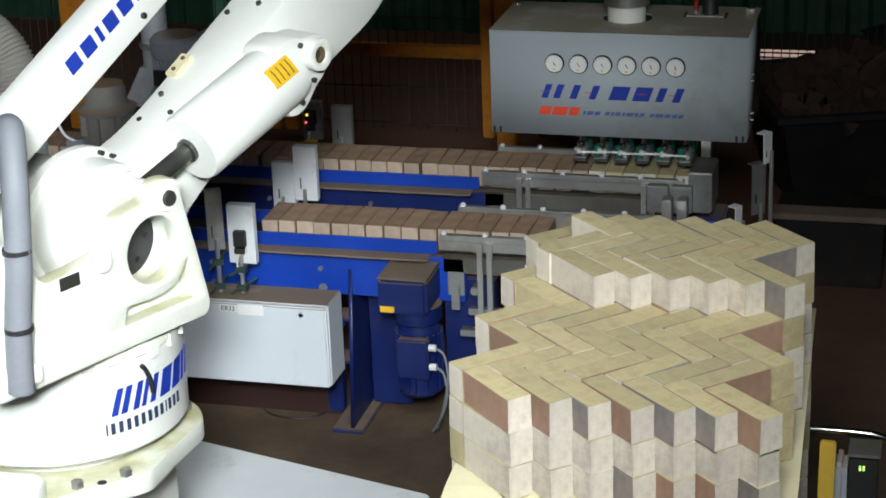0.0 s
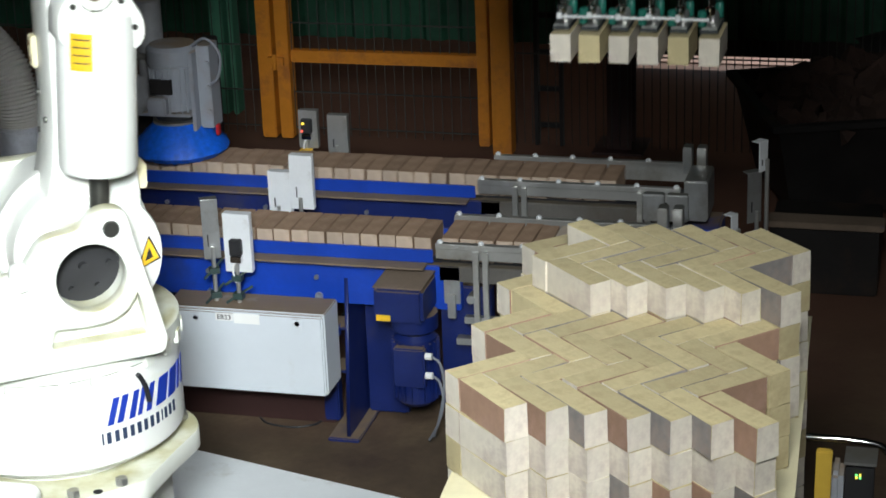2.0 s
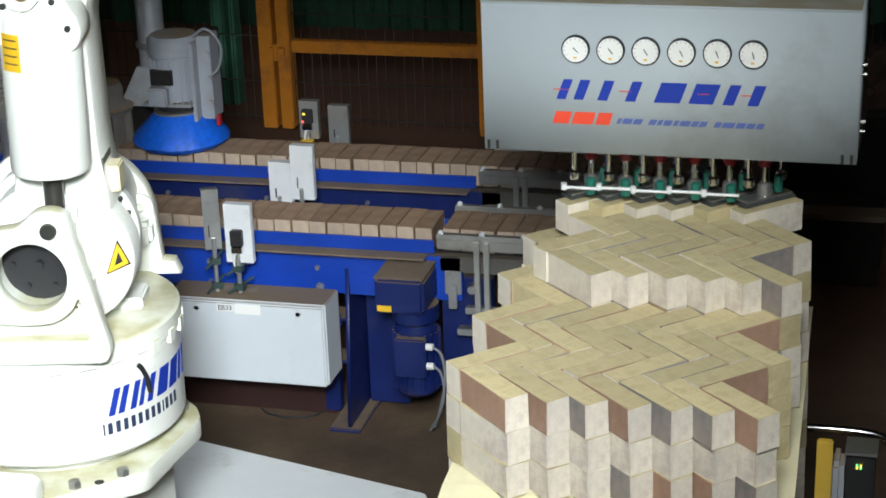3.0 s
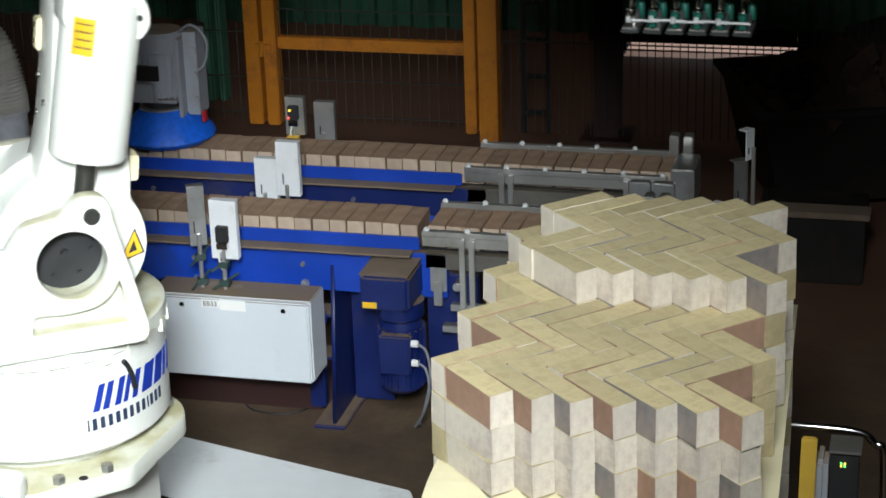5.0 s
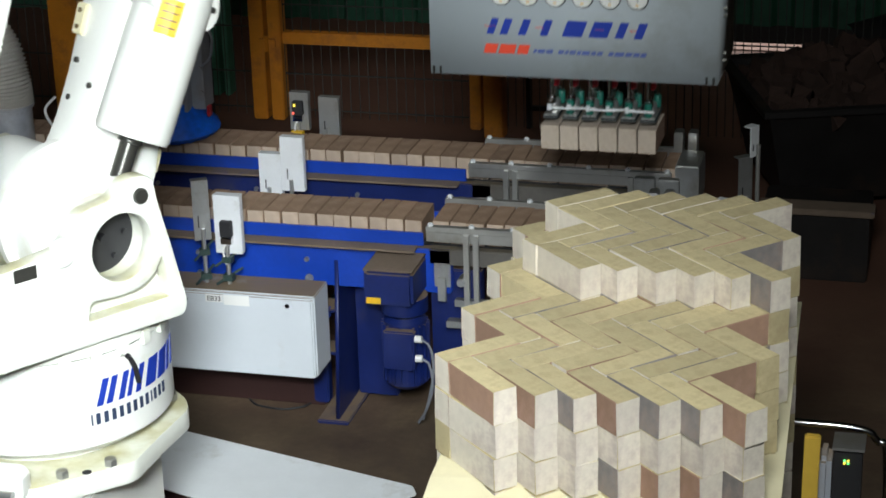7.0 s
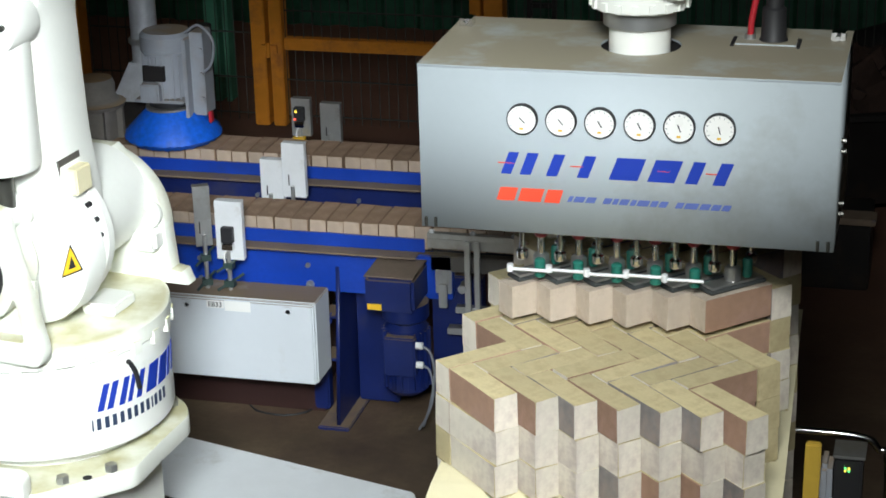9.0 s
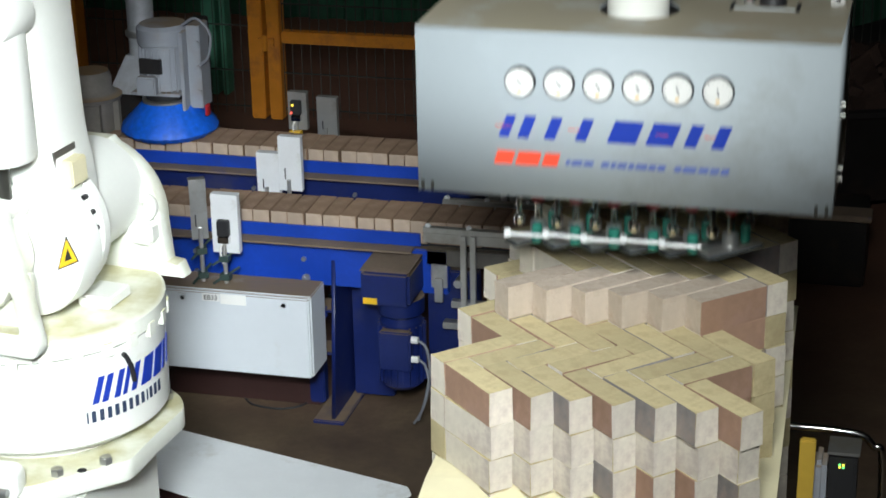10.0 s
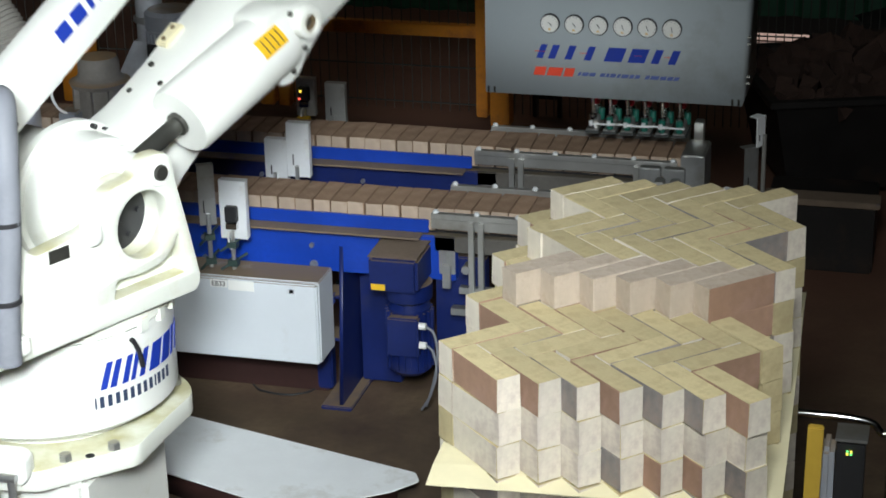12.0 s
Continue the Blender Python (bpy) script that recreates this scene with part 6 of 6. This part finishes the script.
# ---------------------------------------------------------------- motion of the robot, gripper and bricks
# seconds, gripper centre x, y and the height of the hood's lower edge
PATH = [(0.0, -.144, 3.15, .985), (.2, -.144, 3.15, .953), (.5, -.144, 3.15, .953), (.6, -.14, 3.13, 1.045), (.7, -.135, 3.12, 1.16), (.8, -.13, 3.10, 1.33), (.9, -.125, 3.08, 1.40),
        (1.0, -.113, 3.05, 1.43), (1.2, -.034, 2.86, 1.54), (1.5, .085, 2.46, 1.788), (1.8, .125, 1.98, 1.955), (2.0, .140, 1.70, 1.948), (2.2, .227, 1.40, 1.868), (2.3, .285, 1.22, 1.845),
        (2.4, .345, 1.08, 1.826), (2.5, .357, 1.05, 1.787), (2.7, .365, 1.01, 1.72), (2.9, .37, .99, 1.66), (3.0, .37, .987, 1.637), (3.2, .37, .987, 1.622), (3.4, .37, .987, 1.613),
        (3.75, .37, .987, 1.613), (3.9, .37, .987, 1.64), (4.1, .375, .985, 1.79), (4.3, .39, 1.0, 1.89), (4.55, .385, 1.12, 1.95), (4.8, .341, 1.36, 1.912), (4.9, .317, 1.52, 1.915), (5.0, .273, 1.71, 1.905), (5.1, .205, 1.90, 1.82),
        (5.2, .101, 2.06, 1.65), (5.3, .03, 2.22, 1.48), (5.4, -.06, 2.36, 1.26), (5.5, -.117, 2.43, 1.16), (5.6, -.135, 2.465, 1.11), (5.8, -.142, 2.49, 1.0), (6.1, -.144, 2.495, .962),
        (6.3, -.144, 2.495, .953), (6.6, -.144, 2.495, .953), (6.7, -.140, 2.48, 1.05), (6.8, -.137, 2.46, 1.18), (6.9, -.13, 2.43, 1.315), (7.0, -.114, 2.36, 1.41), (7.1, -.06, 2.21, 1.50), (7.2, -.011, 2.09, 1.57),
        (7.4, .07, 1.83, 1.74), (7.7, .16, 1.40, 1.90), (8.0, .26, .98, 1.92), (8.3, .35, .62, 1.845), (8.6, .378, .43, 1.71), (8.8, .374, .40, 1.642), (9.0, .376, .405, 1.63), (9.3, .375, .41, 1.616), (9.5, .375, .41, 1.613),
        (9.8, .375, .41, 1.613), (9.9, .376, .41, 1.635), (10.0, .378, .41, 1.705), (10.1, .385, .405, 1.79), (10.2, .395, .41, 1.86), (10.3, .405, .45, 1.89), (10.5, .432, .62, 1.875), (10.6, .437, .80, 1.865), (10.7, .445, .94, 1.90), (10.8, .434, 1.12, 1.92),
        (11.0, .37, 1.52, 1.90), (11.2, .265, 1.96, 1.895), (11.4, .15, 2.40, 1.69), (11.6, .02, 2.73, 1.39), (11.7, -.02, 2.81, 1.31), (11.8, -.06, 2.88, 1.215), (11.9, -.10, 2.97, 1.14), (12.0, -.134, 3.12, 1.07)]


def along(t, table):
    """Straight blend between the rows of a table of (seconds, values...)."""
    if t <= table[0][0]:
        return table[0][1:]
    for a, b in zip(table, table[1:]):
        if t <= b[0]:
            u = (t - a[0]) / (b[0] - a[0])
            return tuple(p + (q - p) * u for p, q in zip(a[1:], b[1:]))
    return table[-1][1:]


# how far the heads are spread and turned: 0 as on the belt, 1 as on the stack
SPREAD = [(0, 0.5), (0.25, 0), (1.6, 0), (1.8, 0.3), (2.0, 0.8), (2.35, 1), (4.1, 1), (4.7, 0), (7.5, 0), (8.1, 0.75), (8.5, 1), (10.0, 1), (10.3, 0.8), (10.6, 0), (12, 0)]
# how far the sprung feet are pushed in while they sit on the belts' bricks
GIVE = [(0, 0.037), (0.52, 0.037), (0.75, 0), (5.9, 0), (6.2, 0.015), (6.62, 0.015), (6.8, 0), (12, 0)]
TURN = [(0, 0), (2.0, 0), (2.4, 1), (4.1, 1), (4.7, 0), (8.1, 0), (8.5, 1), (10.0, 1), (10.5, 0), (12, 0)]


def head_x(i, s):
    """Place of head i along the hood, spread by s."""
    return PICK + 2.5 * W_ - (5 - i) * (W_ + (W_ * math.sqrt(2) - W_) * s)


def steps(times):
    """Key times with a dense sampling between them."""
    out = set()
    for a, b in zip(times, times[1:]):
        n = max(1, math.ceil((b - a) / 0.15))
        out |= {round(a + (b - a) * i / n, 3) for i in range(n + 1)}
    return sorted(out)


def frame_from(origin, zdir, ydir=(0, 1, 0)):
    z = Vector(zdir).normalized()
    y = Vector(ydir)
    y = (y - y.dot(z) * z).normalized()
    x = y.cross(z)
    m = Matrix((x, y, z)).transposed().to_4x4()
    m.translation = origin
    return m


def robot_poses(t):
    """Poses of the moving robot parts, in the robot's space, from the gripper's place."""
    gx, gy, gz = along(t, PATH)
    vx, vy = gx - AXIS[0], gy - AXIS[1]
    yaw, reach = math.atan2(vy, vx), math.hypot(vx, vy)
    wx, wz = reach, gz + GH + 0.28
    dx, dz = wx - J2X, wz - J2Z
    r = min(math.hypot(dx, dz), ARM1 + ARM2 - 0.002)
    a1 = math.atan2(dz, dx) + math.acos((ARM1 ** 2 + r * r - ARM2 ** 2) / (2 * ARM1 * r))
    ex, ez = J2X + ARM1 * math.cos(a1), J2Z + ARM1 * math.sin(a1)
    spin = Matrix.Rotation(yaw, 4, "Z")
    u = Vector((math.cos(a1), 0, math.sin(a1)))
    f = Vector((math.sin(a1), 0, -math.cos(a1)))
    eye = Vector((J2X, 0, J2Z)) + u * 0.755 + f * 0.03 + Vector((0, -0.27, 0))
    pin = Vector((0.112, -0.275, 1.533))
    back = Vector((-0.40, -0.15, 0.30))
    out = {
        turret: spin,
        P_ARM: spin @ frame_from((J2X, 0, J2Z), u),
        P_CYL: spin @ frame_from(eye, pin - eye),
        P_ROD: spin @ frame_from(pin, eye - pin),
        P_LINK: spin @ frame_from(Vector((J2X, 0, J2Z)) + back, u),
        P_UP: spin @ (Matrix.Translation((ex, 0, ez)) @ Matrix.Rotation(-math.atan2(wz - ez, wx - ex), 4, "Y")),
        P_WRIST: spin @ Matrix.Translation((wx, 0, wz)),
    }
    return out


def motions():
    times = steps([row[0] for row in PATH])
    keyed = {}
    for t in times:
        for ob, m in robot_poses(t).items():
            keyed.setdefault(ob, []).append((t, m))
    for ob, rows in keyed.items():
        walk(ob, rows)
    walk(gripper, [(t, pose(*along(t, PATH))) for t in times])
    for i, head in enumerate(HEADS):
        rows = []
        for t in times:
            s, w = along(t, SPREAD)[0], along(t, TURN)[0]
            rows.append((t, pose(head_x(i, s), -0.02, along(t, GIVE)[0], 0, 0, -45 * w)))
        walk(head, rows)
    for i, bar in enumerate(LINKS):
        rows = []
        for t in times:
            s, w = along(t, SPREAD)[0], along(t, TURN)[0]
            rows.append((t, pose(head_x(i, s) - 0.055 * w, -0.115, -0.132 + along(t, GIVE)[0])))
        walk(bar, rows)
    for (grp, row_y, belt_z, n), (t0, t1) in zip(CARRY, ((0.52, 3.55), (6.62, 9.6))):
        for k, ob in enumerate(grp):
            start = pose(-0.144 + PICK + (k - 2.5) * W_, row_y, belt_z, 0, 0, 90)
            end = jitter(brick_pose("B", n, k + 1, Z0))
            g0, g1 = along(t0, PATH), along(t1, PATH)
            rows = [(0, start), (t0, start)]
            for t in [q for q in times if t0 < q < t1]:
                g = along(t, PATH)
                s, w = along(t, SPREAD)[0], along(t, TURN)[0]
                p0 = start.translation - Vector(g0)
                p1 = end.translation - Vector(g1)
                p = Vector(g) + p0 + (p1 - p0) * s
                p.z += (along(t, GIVE)[0] - along(t0, GIVE)[0]) * (1 - s)
                rows.append((t, pose(p.x, p.y, p.z, 0, 0, 90 - 45 * w)))
            rows += [(t1, end), (12, end)]
            walk(ob, rows)
    # the belts feed bricks on in steps
    moves = {"near": [(0, -0.03), (1.75, -0.03), (2.0, 0.0), (7.4, 0.0), (8.6, 6 * W_), (12, 6 * W_)],
             "near_back": [(0, -0.45), (0.75, -0.03), (1.75, -0.03), (2.0, -0.035), (7.4, -0.035), (8.6, 6 * W_), (12, 6 * W_)],
             "far": [(0, 0.0), (1.7, 0.0), (2.5, 6 * W_), (12, 6 * W_)]}
    for ob, m, tag, i in TRAIN:
        key = tag
        if tag == "near" and i >= 6:
            key = "near_back" if i >= 16 else "near_mid"
        table = moves.get(key) or [(0, -0.03), (1.75, -0.03), (2.0, -0.035), (7.4, -0.035), (8.6, 6 * W_), (12, 6 * W_)]
        walk(ob, [(t, Matrix.Translation((s, 0, 0)) @ m) for t, s in table])


motions()
